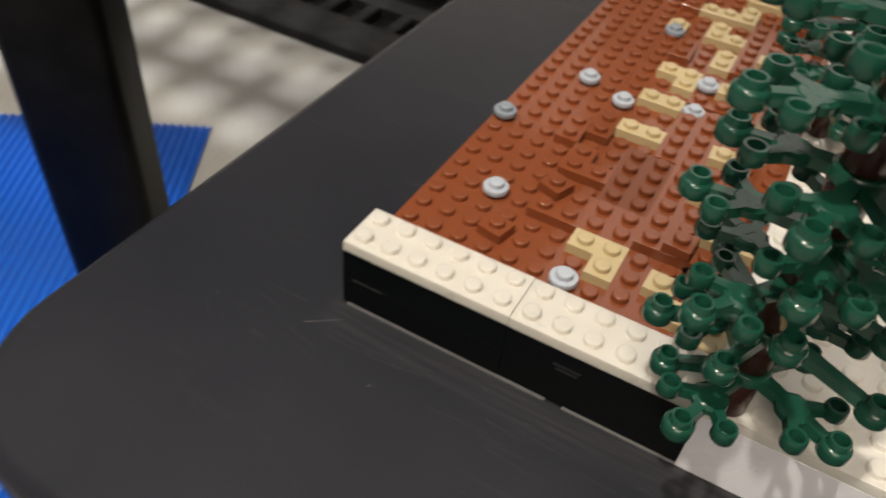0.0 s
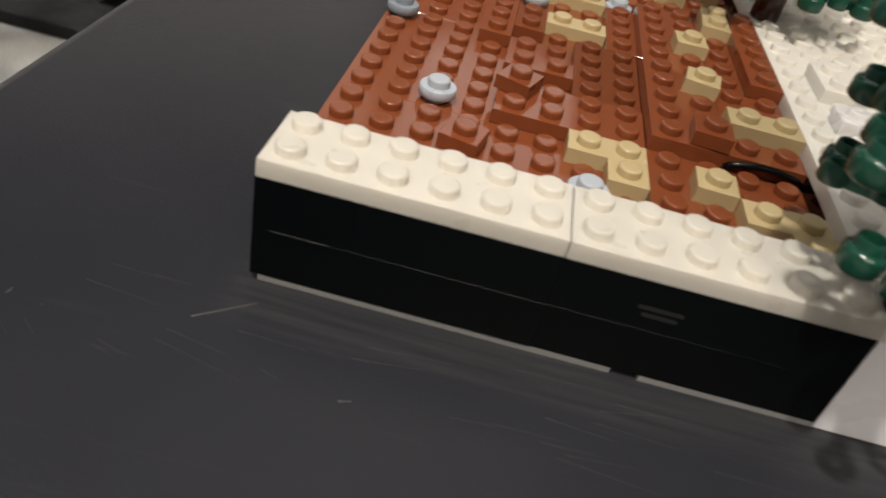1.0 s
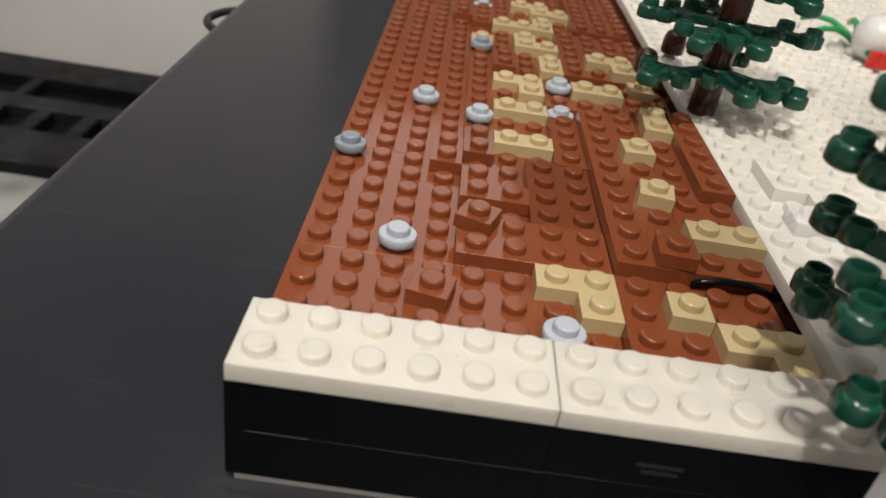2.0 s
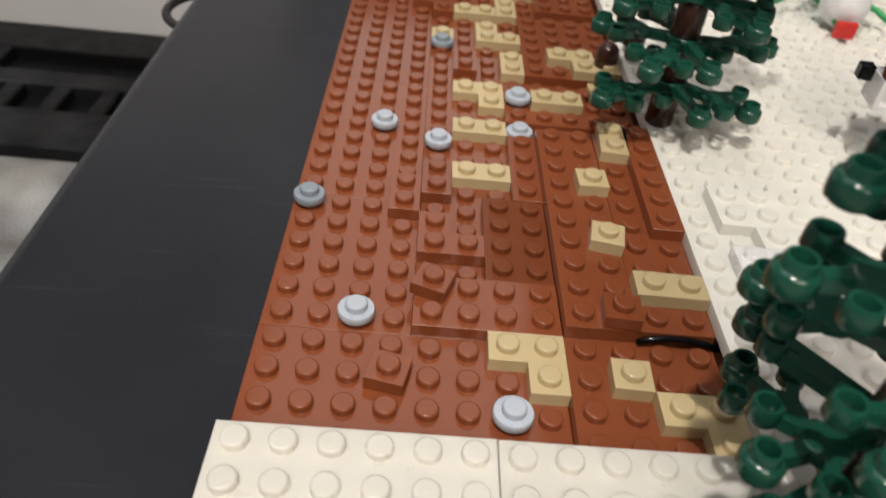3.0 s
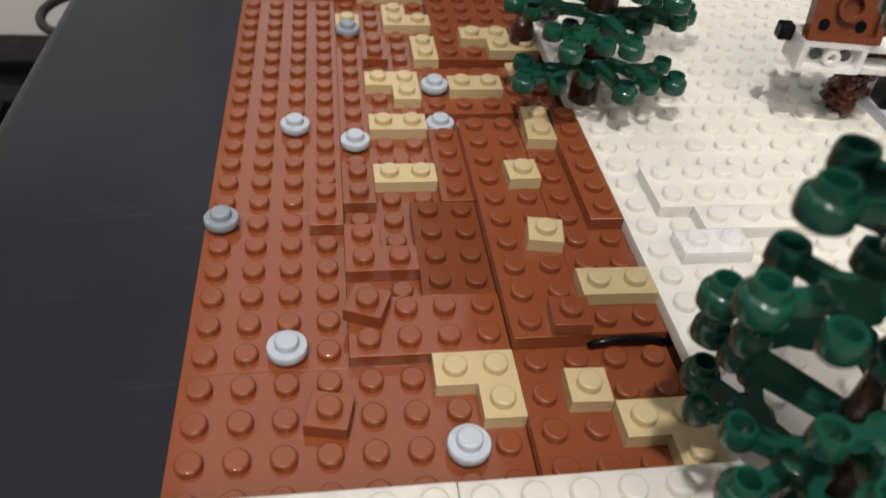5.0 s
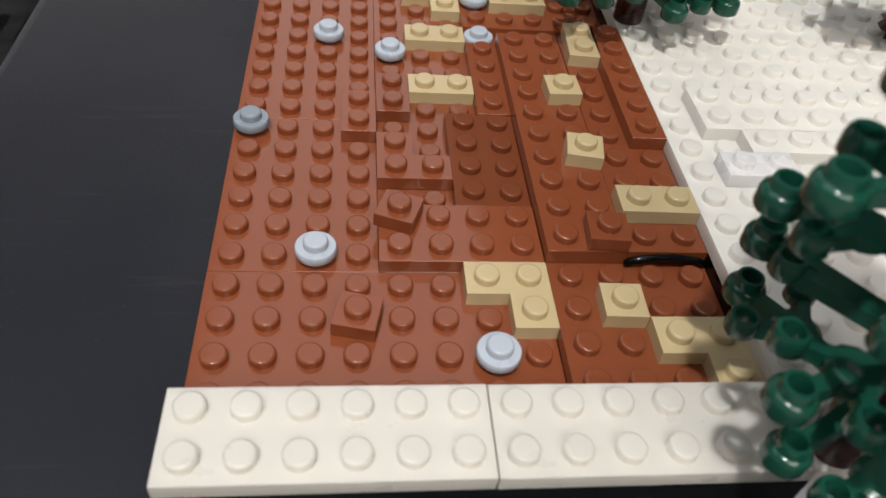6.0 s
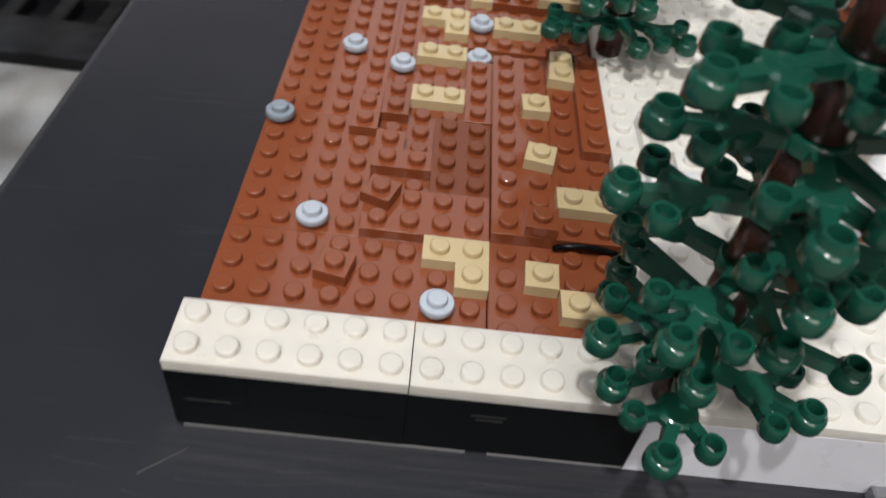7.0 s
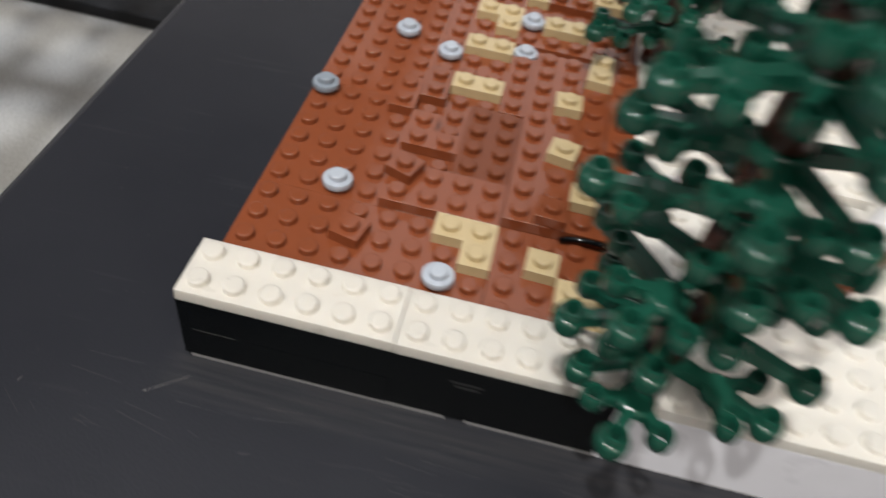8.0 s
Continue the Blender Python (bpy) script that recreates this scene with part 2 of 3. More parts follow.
def add_box(bm, x0, y0, z0, x1, y1, z1, bevel=0.0):
    made = bmesh.ops.create_cube(bm, size=1)["verts"]
    for v in made:
        v.co = Vector((x0 + (v.co.x + 0.5) * (x1 - x0), y0 + (v.co.y + 0.5) * (y1 - y0), z0 + (v.co.z + 0.5) * (z1 - z0)))
    if bevel:
        edges = list({e for v in made for e in v.link_edges})
        bmesh.ops.bevel(bm, geom=edges, offset=bevel, segments=1, affect="EDGES", profile=0.5)


def add_lathe(bm, profile, n=20, centre=(0, 0, 0), turn=None, smooth=True):
    """Turned solid: profile of (radius, height) from the bottom to the top."""
    m = Matrix.Translation(centre) @ (turn or Matrix())
    rings = []
    for r, h in profile:
        if r <= 1e-7:
            rings.append([bm.verts.new(m @ Vector((0, 0, h)))])
        else:
            rings.append([bm.verts.new(m @ Vector((r * math.cos(2 * math.pi * i / n), r * math.sin(2 * math.pi * i / n), h))) for i in range(n)])
    for a, b in zip(rings, rings[1:]):
        for i in range(n):
            j = (i + 1) % n
            if len(a) == 1 and len(b) == 1:
                continue
            if len(a) == 1:
                f = bm.faces.new((a[0], b[i], b[j]))
            elif len(b) == 1:
                f = bm.faces.new((a[i], a[j], b[0]))
            else:
                f = bm.faces.new((a[i], a[j], b[j], b[i]))
            f.smooth = smooth
    for ring in (rings[0], rings[-1]):
        if len(ring) > 1:
            bm.faces.new(ring)
    crease(bm, rings, profile)
    return bm


def crease(bm, rings, profile, closed=False):
    """Marks the rings at which a turned profile bends sharply, so that the gloss breaks there."""
    m = len(profile)
    for k in range(m):
        if len(rings[k]) == 1:
            continue
        sharp = not closed and k in (0, m - 1)
        if not sharp:
            p, q, r = Vector(profile[k - 1]), Vector(profile[k]), Vector(profile[(k + 1) % m])
            sharp = (q - p).length > 1e-9 and (r - q).length > 1e-9 and (q - p).angle(r - q) > radians(50)
        if sharp:
            ring = rings[k]
            for i in range(len(ring)):
                e = bm.edges.get((ring[i], ring[(i + 1) % len(ring)]))
                if e:
                    e.smooth = False


STUD = ((SR, -0.0001), (SR, SH - 0.0005), (SR - 0.000038, SH - 0.00031), (SR - 0.000146, SH - 0.000146), (SR - 0.00031, SH - 0.000038), (SR - 0.0005, SH))


def add_stud(bm, x, y, z, n=20):
    add_lathe(bm, STUD, n, (x, y, z))


def moulded(bm):
    """Joins studs and plate into one shell, by gussets inside it."""
    bm.verts.ensure_lookup_table()
    bottom = min(v.co.z for v in bm.verts)
    floor_verts = [v for v in bm.verts if v.co.z < bottom + 1e-6]
    root = floor_verts[0]
    seen = set()
    for v in list(bm.verts):
        if v in seen:
            continue
        stack, island = [v], []
        seen.add(v)
        while stack:
            a = stack.pop()
            island.append(a)
            for e in a.link_edges:
                o = e.other_vert(a)
                if o not in seen:
                    seen.add(o)
                    stack.append(o)
        if root not in island:
            a = min(island, key=lambda p: p.co.z)
            c = next(o for o in (e.other_vert(a) for e in a.link_edges) if abs(o.co.z - a.co.z) < 1e-7)
            low = min((p for p in floor_verts if p not in island), key=lambda p: (p.co.xy - a.co.xy).length)
            bm.faces.new((a, c, low))


def studded_block(bm, w, d, h, gap, bev, n):
    """Plate and studs as one closed skin: a square collar round each stud, a small bevel round the top."""
    lo, hix, hiy = gap + bev, w * ST - gap - bev, d * ST - gap - bev
    grid = {}

    def vert(x, y):
        x, y = min(max(x, lo), hix), min(max(y, lo), hiy)
        k = (round(x * 1e6), round(y * 1e6))
        if k not in grid:
            grid[k] = bm.verts.new((x, y, 0.0))
        return grid[k]
    unit = [(math.cos(2 * math.pi * i / n), math.sin(2 * math.pi * i / n)) for i in range(n)]
    for i in range(w):
        for j in range(d):
            cx, cy = (i + 0.5) * ST, (j + 0.5) * ST
            outer = []
            for c, s in unit:
                m = max(abs(c), abs(s))
                outer.append(vert(cx + c / m * ST / 2, cy + s / m * ST / 2))
            rings = [[bm.verts.new((cx + c * r, cy + s * r, z)) for c, s in unit] for r, z in ((SR, 0.0),) + STUD[1:]]
            for a, q in zip([outer] + rings, rings):
                for k in range(n):
                    f = bm.faces.new((a[k], a[(k + 1) % n], q[(k + 1) % n], q[k]))
                    f.smooth = a is not outer
            bm.faces.new(rings[-1])
            for k in range(n):
                bm.edges.get((rings[0][k], rings[0][(k + 1) % n])).smooth = False
    bm.edges.ensure_lookup_table()
    rim = [e for e in bm.edges if len(e.link_faces) == 1]
    down, foot = {}, {}
    for e in rim:
        for v in e.verts:
            if v not in down:
                x = gap if v.co.x <= lo + 1e-7 else w * ST - gap if v.co.x >= hix - 1e-7 else v.co.x
                y = gap if v.co.y <= lo + 1e-7 else d * ST - gap if v.co.y >= hiy - 1e-7 else v.co.y
                down[v], foot[v] = bm.verts.new((x, y, -bev)), bm.verts.new((x, y, -h))
    for e in rim:
        a, q = e.verts
        bm.faces.new((a, q, down[q], down[a]))
        bm.faces.new((down[a], down[q], foot[q], foot[a]))
    loop, start = [], next(iter(foot))
    around = {}
    for e in rim:
        around.setdefault(e.verts[0], []).append(e.verts[1])
        around.setdefault(e.verts[1], []).append(e.verts[0])
    v, before = start, None
    while True:
        loop.append(foot[v])
        ahead = [o for o in around[v] if o is not before]
        v, before = ahead[0], v
        if v is start:
            break
    bm.faces.new(loop)


PLATES = {}


def plate_mesh(name, w, d, mat, h=PL, cells=None, studs=True, skip=(), seg=20):
    """A plate of w x d studs, its corner at the origin and its top at z = 0; cells: only these squares of it."""
    key = (name, w, d, mat.name, round(h, 5), tuple(cells or ()), studs, tuple(skip), seg)
    if key in PLATES:
        return PLATES[key]
    bm = bmesh.new()
    gap, bev = (0.00003, 0.00003) if mat.name == "black_plastic" else (0.00001, 0.00005) if mat.name == "white_plastic" else (0.00010, 0.00008) if mat.name == "cream_white_plastic" else (0.00005, 0.00006)
    if cells is None and studs and not skip:
        studded_block(bm, w, d, h, gap, bev, 24 if seg > 16 else 16)
        PLATES[key] = mesh_of(name, bm, mat)
        return PLATES[key]
    if cells is None:
        add_box(bm, gap, gap, -h, w * ST - gap, d * ST - gap, 0, bev)
        cells = [(i, j) for i in range(w) for j in range(d)]
    else:
        # corner plate: outline walked cell by cell, two boxes that share no face
        full = [c for c in cells]
        verts = {}

        def vert(i, j, z):
            k = (i, j, z)
            if k not in verts:
                verts[k] = bm.verts.new((i * ST, j * ST, z))
            return verts[k]
        for i, j in full:
            bm.faces.new([vert(i, j, 0), vert(i + 1, j, 0), vert(i + 1, j + 1, 0), vert(i, j + 1, 0)])
            bm.faces.new([vert(i, j, -h), vert(i, j + 1, -h), vert(i + 1, j + 1, -h), vert(i + 1, j, -h)])
            for (di, dj), (a, b) in (((0, -1), ((i, j), (i + 1, j))), ((0, 1), ((i + 1, j + 1), (i, j + 1))),
                                     ((-1, 0), ((i, j + 1), (i, j))), ((1, 0), ((i + 1, j), (i + 1, j + 1)))):
                if (i + di, j + dj) not in full:
                    bm.faces.new([vert(*a, -h), vert(*b, -h), vert(*b, 0), vert(*a, 0)])
        sharp = [e for e in bm.edges if len(e.link_faces) == 2 and e.calc_face_angle(0) > 0.5]
        bmesh.ops.bevel(bm, geom=sharp, offset=bev, segments=1, affect="EDGES", profile=0.5)
        cells = full
    if studs:
        for i, j in cells:
            if (i, j) not in skip:
                add_stud(bm, (i + 0.5) * ST, (j + 0.5) * ST, 0, seg)
        if mat.name == "tan_plastic":
            moulded(bm)
    PLATES[key] = mesh_of(name, bm, mat)
    return PLATES[key]


def level(k):
    return ZB + k * PL


rnd = random.Random(7)


def lay(name, x, y, w, d, top, mat, parent, h=PL, turn=0.0, cells=None, studs=True, skip=(), label="", seg=20, jig=0.00004, tilt=0.0):
    """A plate pressed down with its corner at stud x, y; turn: degrees about its own middle."""
    me = plate_mesh(name, w, d, mat, h - (0.0002 if name == "brown_plate" else 0.0), cells, studs, skip, seg)
    mid = Vector(((x + w / 2) * ST + rnd.uniform(-jig, jig), (y + d / 2) * ST + rnd.uniform(-jig, jig), top))
    m = Matrix.Translation(mid) @ Matrix.Rotation(radians(turn + rnd.uniform(-0.12, 0.12)), 4, "Z") @ Matrix.Rotation(radians(tilt), 4, "Y") @ Matrix.Translation((-w / 2 * ST, -d / 2 * ST, 0))
    return part(name, me, mat, parent, label, m)


# ---------------------------------------------------------------- setting
def slab(name, x0, y0, z0, x1, y1, z1, mat, label, category):
    bm = bmesh.new()
    add_box(bm, x0, y0, z0, x1, y1, z1)
    return tagged(part(name, bm, mat), label, category, kind="structure")


X0, X1, Y0, Y1, TOP = -1.9, 2.3, -2.4, 4.6, 1.75
slab("floor", X0, Y0, FLOOR - 0.05, X1, Y1, FLOOR, CARPET, "speckled grey carpet floor below the display board", "floor")
slab("ceiling", X0, Y0, TOP, X1, Y1, TOP + 0.05, PAINT, "plain pale ceiling of the room", "ceiling")
slab("wall_west", X0 - 0.1, Y0, FLOOR, X0, Y1, TOP, DARKWALL, "unseen wall toned dark to weaken its reflection", "wall")
slab("wall_east", X1, Y0, FLOOR, X1 + 0.1, Y1, TOP, DARKWALL, "unseen wall toned dark to weaken its reflection", "wall")
slab("wall_south", X0, Y0 - 0.1, FLOOR, X1, Y0, TOP, PAINT, "plain pale painted wall", "wall")
slab("wall_north", X0, Y1, FLOOR, X1, Y1 + 0.1, TOP, DARKWALL, "unseen wall toned dark to weaken its reflection", "wall")


def rounded_outline(x0, y0, x1, y1, r, n=10):
    pts = []
    for cx, cy, a in ((x1 - r, y1 - r, 0), (x0 + r, y1 - r, 90), (x0 + r, y0 + r, 180), (x1 - r, y0 + r, 270)):
        pts += [(cx + r * math.cos(radians(a + 90 * i / n)), cy + r * math.sin(radians(a + 90 * i / n))) for i in range(n + 1)]
    return pts


def table():
    t = thing("display_table", "charcoal laminate display board with rounded corners and edge", "table", pose(0, 0, 0))
    bm = bmesh.new()
    x0, y0, x1, y1 = -8.75 * ST, -10.6 * ST, 0.62, 0.75
    loops = []
    # bullnose: the outline drawn in by a little at the top
    for inset, z in ((0.0045, 0.0), (0.0022, -0.0006), (0.0007, -0.0022), (0.0, -0.0050), (0.0, -0.016), (0.002, -0.018)):
        loops.append([bm.verts.new((px, py, z)) for px, py in rounded_outline(x0 + inset, y0 + inset, x1 - inset, y1 - inset, 0.043 - inset)])
    for a, b in zip(loops, loops[1:]):
        for i in range(len(a)):
            j = (i + 1) % len(a)
            f = bm.faces.new((a[i], a[j], b[j], b[i]))
            f.smooth = True
    bm.faces.new(loops[0])
    bm.faces.new(loops[-1])
    part("tabletop", bm, TABLE, t)
    for x, y in ((0.0, 0.0), (0.55, 0.0), (0.0, 0.68), (0.55, 0.68)):
        bm = bmesh.new()
        add_box(bm, x, y, FLOOR, x + 0.04, y + 0.04, -0.018, 0.002)
        part("leg", bm, POLE, t)


table()


# ---------------------------------------------------------------- the brick landscape
land = thing("brick_landscape", "toy brick landscape of brown earth and white snow on a black base", "toy model", pose(0, 0, 0))

# black base course: two rows of bricks along the front
BR = 0.0096
base = ZW - PL
for row, xs in ((0, ((0, 2), (2, 4), (6, 6))), (1, ((0, 6), (6, 6)))):
    for x, w in xs:
        lay("black_brick", x, 0, w, 2, base - row * BR, BLACK, land, BR, studs=False)
# thin pale foot under the base
bm = bmesh.new()
add_box(bm, 0.0014, 0.0001, 0.0, 7.7 * ST, 0.012, base - 2 * BR + 0.0001)
part("foot_strip", bm, DULLGREY, land, "pale grey strip under the black bricks")
bm = bmesh.new()
add_box(bm, 8.3 * ST, 0.0001, 0.0, 12 * ST, 0.012, base - 2 * BR + 0.0001)
part("foot_strip", bm, DULLGREY, land)
# body under the brown plates and the snow
bm = bmesh.new()
add_box(bm, 0.0004, 2 * ST, 0.0, 12 * ST, 48 * ST, ZB - PL)
part("base_body", bm, BLACK, land)
bm = bmesh.new()
add_box(bm, 12 * ST, 0.0008, 0.0, 40 * ST, 48 * ST, ZW - PL)
part("snow_body", bm, BLACK, land)
bm = bmesh.new()
add_box(bm, 12 * ST + 0.0001, 0.0, 0.0001, 36 * ST, 0.0009, ZW - PL, 0.0001)
part("side_panel", bm, PALEGREY, land, "smooth pale lilac grey side panel")

# white rim
lay("white_plate", 0, 0, 6, 2, ZW, WHITE, land)
lay("white_plate", 6, 0, 6, 2, ZW, WHITE, land)
# snow field
for x in (12, 20, 28):
    for y in (0, 16, 32):
        lay("snow_plate", x, y, 8, 16, ZW, SNOW, land, seg=16)
lay("snow_plate", 13, 10, 7, 2, ZW + PL, SNOW, land, seg=16)
lay("snow_plate", 14, 9, 4, 1, ZW + PL, SNOW, land, seg=16)
lay("snow_plate", 13, 8, 2, 1, ZW + PL, COOLWHITE, land, seg=20)

# lowest brown plates
for x, y, w, d in ((0, 2, 8, 4), (0, 6, 4, 6), (4, 6, 4, 8), (0, 12, 4, 8), (4, 14, 4, 6), (0, 20, 4, 8), (4, 20, 4, 8), (0, 28, 4, 10), (4, 28, 4, 10), (0, 38, 8, 10),
                   (8, 2, 4, 4), (8, 6, 4, 10), (8, 16, 4, 8), (8, 24, 4, 10), (8, 34, 4, 12)):
    k = 1 if (x, y) == (8, 2) else 0
    lay("brown_plate", x, y, w, d, level(k), BROWN, land, PL * (1 + k))
# second course
lay("brown_plate", 4, 6, 4, 2, level(1), BROWN, land)
lay("brown_plate", 6, 8, 2, 4, level(1) - 0.0002, NOSHEENBROWN, land, PL * 0.85, tilt=2.0, label="brown plate toned darker where it misses the sheen")
lay("brown_plate", 4, 9, 2, 2, level(1), BROWN, land, cells=((0, 0), (1, 0), (0, 1)))
lay("brown_plate", 3, 11, 1, 2, level(1), BROWN, land)
lay("brown_plate", 4, 12, 1, 2, level(1), BROWN, land)
lay("brown_plate", 7, 12, 1, 4, level(1), BROWN, land)
lay("brown_plate", 3, 4, 1, 1, level(1), BROWN, land, turn=-12)
lay("brown_plate", 7, 17, 5, 3, level(1), BROWN, land)
lay("brown_plate", 8, 21, 4, 6, level(1), BROWN, land)
lay("brown_plate", 5, 21, 1, 2, level(1), BROWN, land)
lay("brown_plate", 4, 27, 1, 3, level(1), BROWN, land)
lay("brown_plate", 3, 28, 1, 2, level(1), BROWN, land)
lay("brown_plate", 9, 28, 3, 8, level(1), BROWN, land)
# third course
lay("brown_plate", 8, 6, 2, 10, level(2), BROWN, land, 2 * PL)
lay("brown_plate", 10, 7, 2, 9, level(2), BROWN, land, 2 * PL)
lay("brown_plate", 10, 6, 2, 1, level(2), BROWN, land, 2 * PL)
lay("brown_plate", 4, 7, 1, 1, level(2), BROWN, land, turn=-20)
lay("brown_plate", 9, 6, 1, 1, level(3), BROWN, land, turn=-4)
lay("brown_plate", 11, 10, 1, 6, level(3), BROWN, land)


# ---------------------------------------------------------------- loose plates on the earth
def tan_plate(x, y, w, d, k, turn=0.0, cells=None, words="tan toy plate pressed on the brown studs"):
    mid = pose((x + w / 2) * ST, (y + d / 2) * ST, level(k), 0, 0, turn)
    me = plate_mesh("tan_plate", w, d, TAN, PL, cells)
    ob = part("tan_plate", me, TAN, None, "", mid @ pose(-w / 2 * ST, -d / 2 * ST, 0))
    return tagged(ob, words, "toy plate", "tan plates on the brown earth")


CORNER = "tan corner toy plate pressed on the brown studs"
ONE = "small square tan toy plate on one brown stud"
tan_plate(6, 4, 2, 2, 1, 0, ((0, 1), (1, 1), (1, 0)), CORNER)
tan_plate(9, 4, 1, 1, 2, -2, None, ONE)
tan_plate(10, 2, 2, 2, 2, 0, ((0, 1), (1, 1), (1, 0)), CORNER)
tan_plate(10, 7, 2, 1, 3, -1)
tan_plate(9.08, 9.12, 1, 1, 3, -10, None, "small square tan toy plate turned askew on its stud")
tan_plate(9, 12, 1, 1, 3, 2, None, ONE)
tan_plate(10.1, 14.12, 1, 2, 3, -4)
tan_plate(5, 13, 2, 1, 1)
tan_plate(5, 16, 2, 1, 1)
tan_plate(5, 18, 2, 2, 1, 0, ((0, 1), (1, 1), (1, 0)), CORNER)
tan_plate(8, 18, 2, 1, 2)
tan_plate(7, 21, 1, 2, 1)
tan_plate(6, 24, 2, 2, 1, 0, ((0, 0), (1, 0), (0, 1)), CORNER)
tan_plate(9, 21, 3, 2, 2, 0, ((0, 1), (1, 1), (1, 0), (2, 0)), "stepped tan toy plate pressed on the brown studs")
tan_plate(10.4, 19, 1, 1, 2, 0, None, ONE)
tan_plate(4, 24, 1, 1, 1, 0, None, ONE)
tan_plate(5, 27, 2, 1, 1)
tan_plate(7, 27, 1, 2, 1)
tan_plate(6, 30, 2, 2, 1, 0, ((0, 1), (1, 1), (1, 0)), CORNER)
tan_plate(8, 30, 1, 1, 1, 0, None, ONE)


def round_plate(x, y, k, mat, words, turn=0.0):
    """Round one-stud plate: a wide rim on a narrower foot, with a stud."""
    bm = bmesh.new()
    add_lathe(bm, ((0.0024, -PL), (0.0026, -PL + 0.0012), (0.00385, -PL + 0.0013), (0.00398, -PL + 0.0015), (0.00398, -0.0002), (0.0038, 0.0)), 32)
    add_stud(bm, 0, 0, 0, 24)
    moulded(bm)
    ob = part("round_plate", bm, mat, None, "", pose(x * ST, y * ST, level(k), 0, 0, turn))
    return tagged(ob, words, "toy plate", "round plates on the brown earth")


PALE = "pale blue-grey round toy plate on a brown stud"
round_plate(6.55, 3.42, 1, ICE, PALE)
round_plate(2.5, 6.5, 1, ICE, PALE)
round_plate(0.5, 11.5, 1, STEEL, "blue-grey round toy plate at the edge of the earth")
round_plate(2.5, 16.5, 1, ICE, PALE)
round_plate(4.5, 15.5, 1, ICE, PALE)
round_plate(7.5, 16.5, 1, ICE, PALE)
round_plate(7.5, 18.5, 2, ICE, PALE)
round_plate(4.5, 23.8, 1, STEEL, "blue-grey round toy plate beside a tan plate")
round_plate(4.5, 30.5, 1, ICE, PALE)
round_plate(1.5, 31.5, 1, STEEL, "blue-grey round toy plate on the far earth")


# ---------------------------------------------------------------- trees
def add_bar(bm, a, b, w0, w1, h):
    """A flat tapering bar from a to b."""
    a, b = Vector(a), Vector(b)
    d = (b - a).normalized()
    s = Vector((-d.y, d.x, 0)).normalized()
    ring = []
    for p, w in ((a, w0), (b, w1)):
        ring.append([bm.verts.new(p + s * w / 2 * i + Vector((0, 0, h / 2 * j))) for i, j in ((-1, -1), (1, -1), (0.8, 1), (-0.8, 1))])
    for i in range(4):
        j = (i + 1) % 4
        bm.faces.new((ring[0][i], ring[0][j], ring[1][j], ring[1][i]))
    bm.faces.new(ring[0])
    bm.faces.new(ring[1][::-1])


def add_cup(bm, x, y, z, big):
    """A leaf end: a tube open right through; the big ones step in to a narrower collar."""
    if big:
        prof = ((0.0012, -0.0052), (0.0026, -0.0052), (0.0031, -0.0048), (0.0032, -0.0044), (0.0032, -0.0024), (0.0030, -0.0018), (0.00235, -0.0015), (0.0022, -0.0002), (0.0021, 0.0), (0.0016, 0.0), (0.0015, -0.0003), (0.0015, -0.0030))
    else:
        prof = ((0.0015, -0.0034), (0.0023, -0.0034), (0.0025, -0.0031), (0.0025, -0.0012), (0.0023, -0.0002), (0.0022, 0.0), (0.0016, 0.0), (0.0015, -0.0002))
    m, n = len(prof), 20 if big else 16
    rings = [[bm.verts.new((x + r * math.cos(2 * math.pi * i / n), y + r * math.sin(2 * math.pi * i / n), z + h)) for i in range(n)] for r, h in prof]
    for a in range(m):
        p, q = rings[a], rings[(a + 1) % m]
        for i in range(n):
            j = (i + 1) % n
            f = bm.faces.new((p[i], p[j], q[j], q[i]))
            f.smooth = True
    crease(bm, rings, prof, True)


def limb_mesh(arms):
    """One moulded limb: a hub with arms; fork arms end in one big cup and two small open ones, stubs in a small one."""
    bm = bmesh.new()
    add_lathe(bm, ((0.0042, -0.0030), (0.0049, -0.0026), (0.0049, -0.0005), (0.0045, -0.0001)), 20, (0, 0, 0))
    for angle, r, kind in arms:
        c, s = math.cos(radians(angle)), math.sin(radians(angle))
        r *= ST

        def at(u, v, z=0.0):
            return (u * c - v * s, u * s + v * c, z)
        if kind == "fork":
            web = r - 0.0100
            add_bar(bm, at(0.003, 0, -0.0016), at(web, 0, -0.0019), 0.0042, 0.0032, 0.0022)
            add_lathe(bm, ((0.0028, -0.0030), (0.0039, -0.0027), (0.0039, -0.0013), (0.0030, -0.0008)), 12, at(web, 0))
            add_bar(bm, at(web, 0, -0.0019), at(r - 0.002, 0, -0.0026), 0.0034, 0.0026, 0.0024)
            for side in (-1, 1):
                add_bar(bm, at(web - 0.001, 0, -0.0019), at(r - 0.0064, side * 0.0056, -0.0018), 0.0032, 0.0024, 0.0022)
                add_cup(bm, *at(r - 0.0052, side * 0.0068, 0.0004), False)
            add_cup(bm, *at(r, 0, 0.0006), True)
        elif kind == "stub":
            add_bar(bm, at(0.003, 0, -0.0016), at(r - 0.0016, 0, -0.0018), 0.0036, 0.0026, 0.0022)
            add_cup(bm, *at(r, 0, 0.0006), False)
        else:
            add_bar(bm, at(0.003, 0, -0.0016), at(r - 0.002, 0, -0.0022), 0.0040, 0.0026, 0.0024)
            add_cup(bm, *at(r, 0, 0.0006), True)
    return mesh_of("limb", bm, GREEN)


def four(a, r=2.8):
    return tuple((a + 90 * i, r, "fork") for i in range(4))


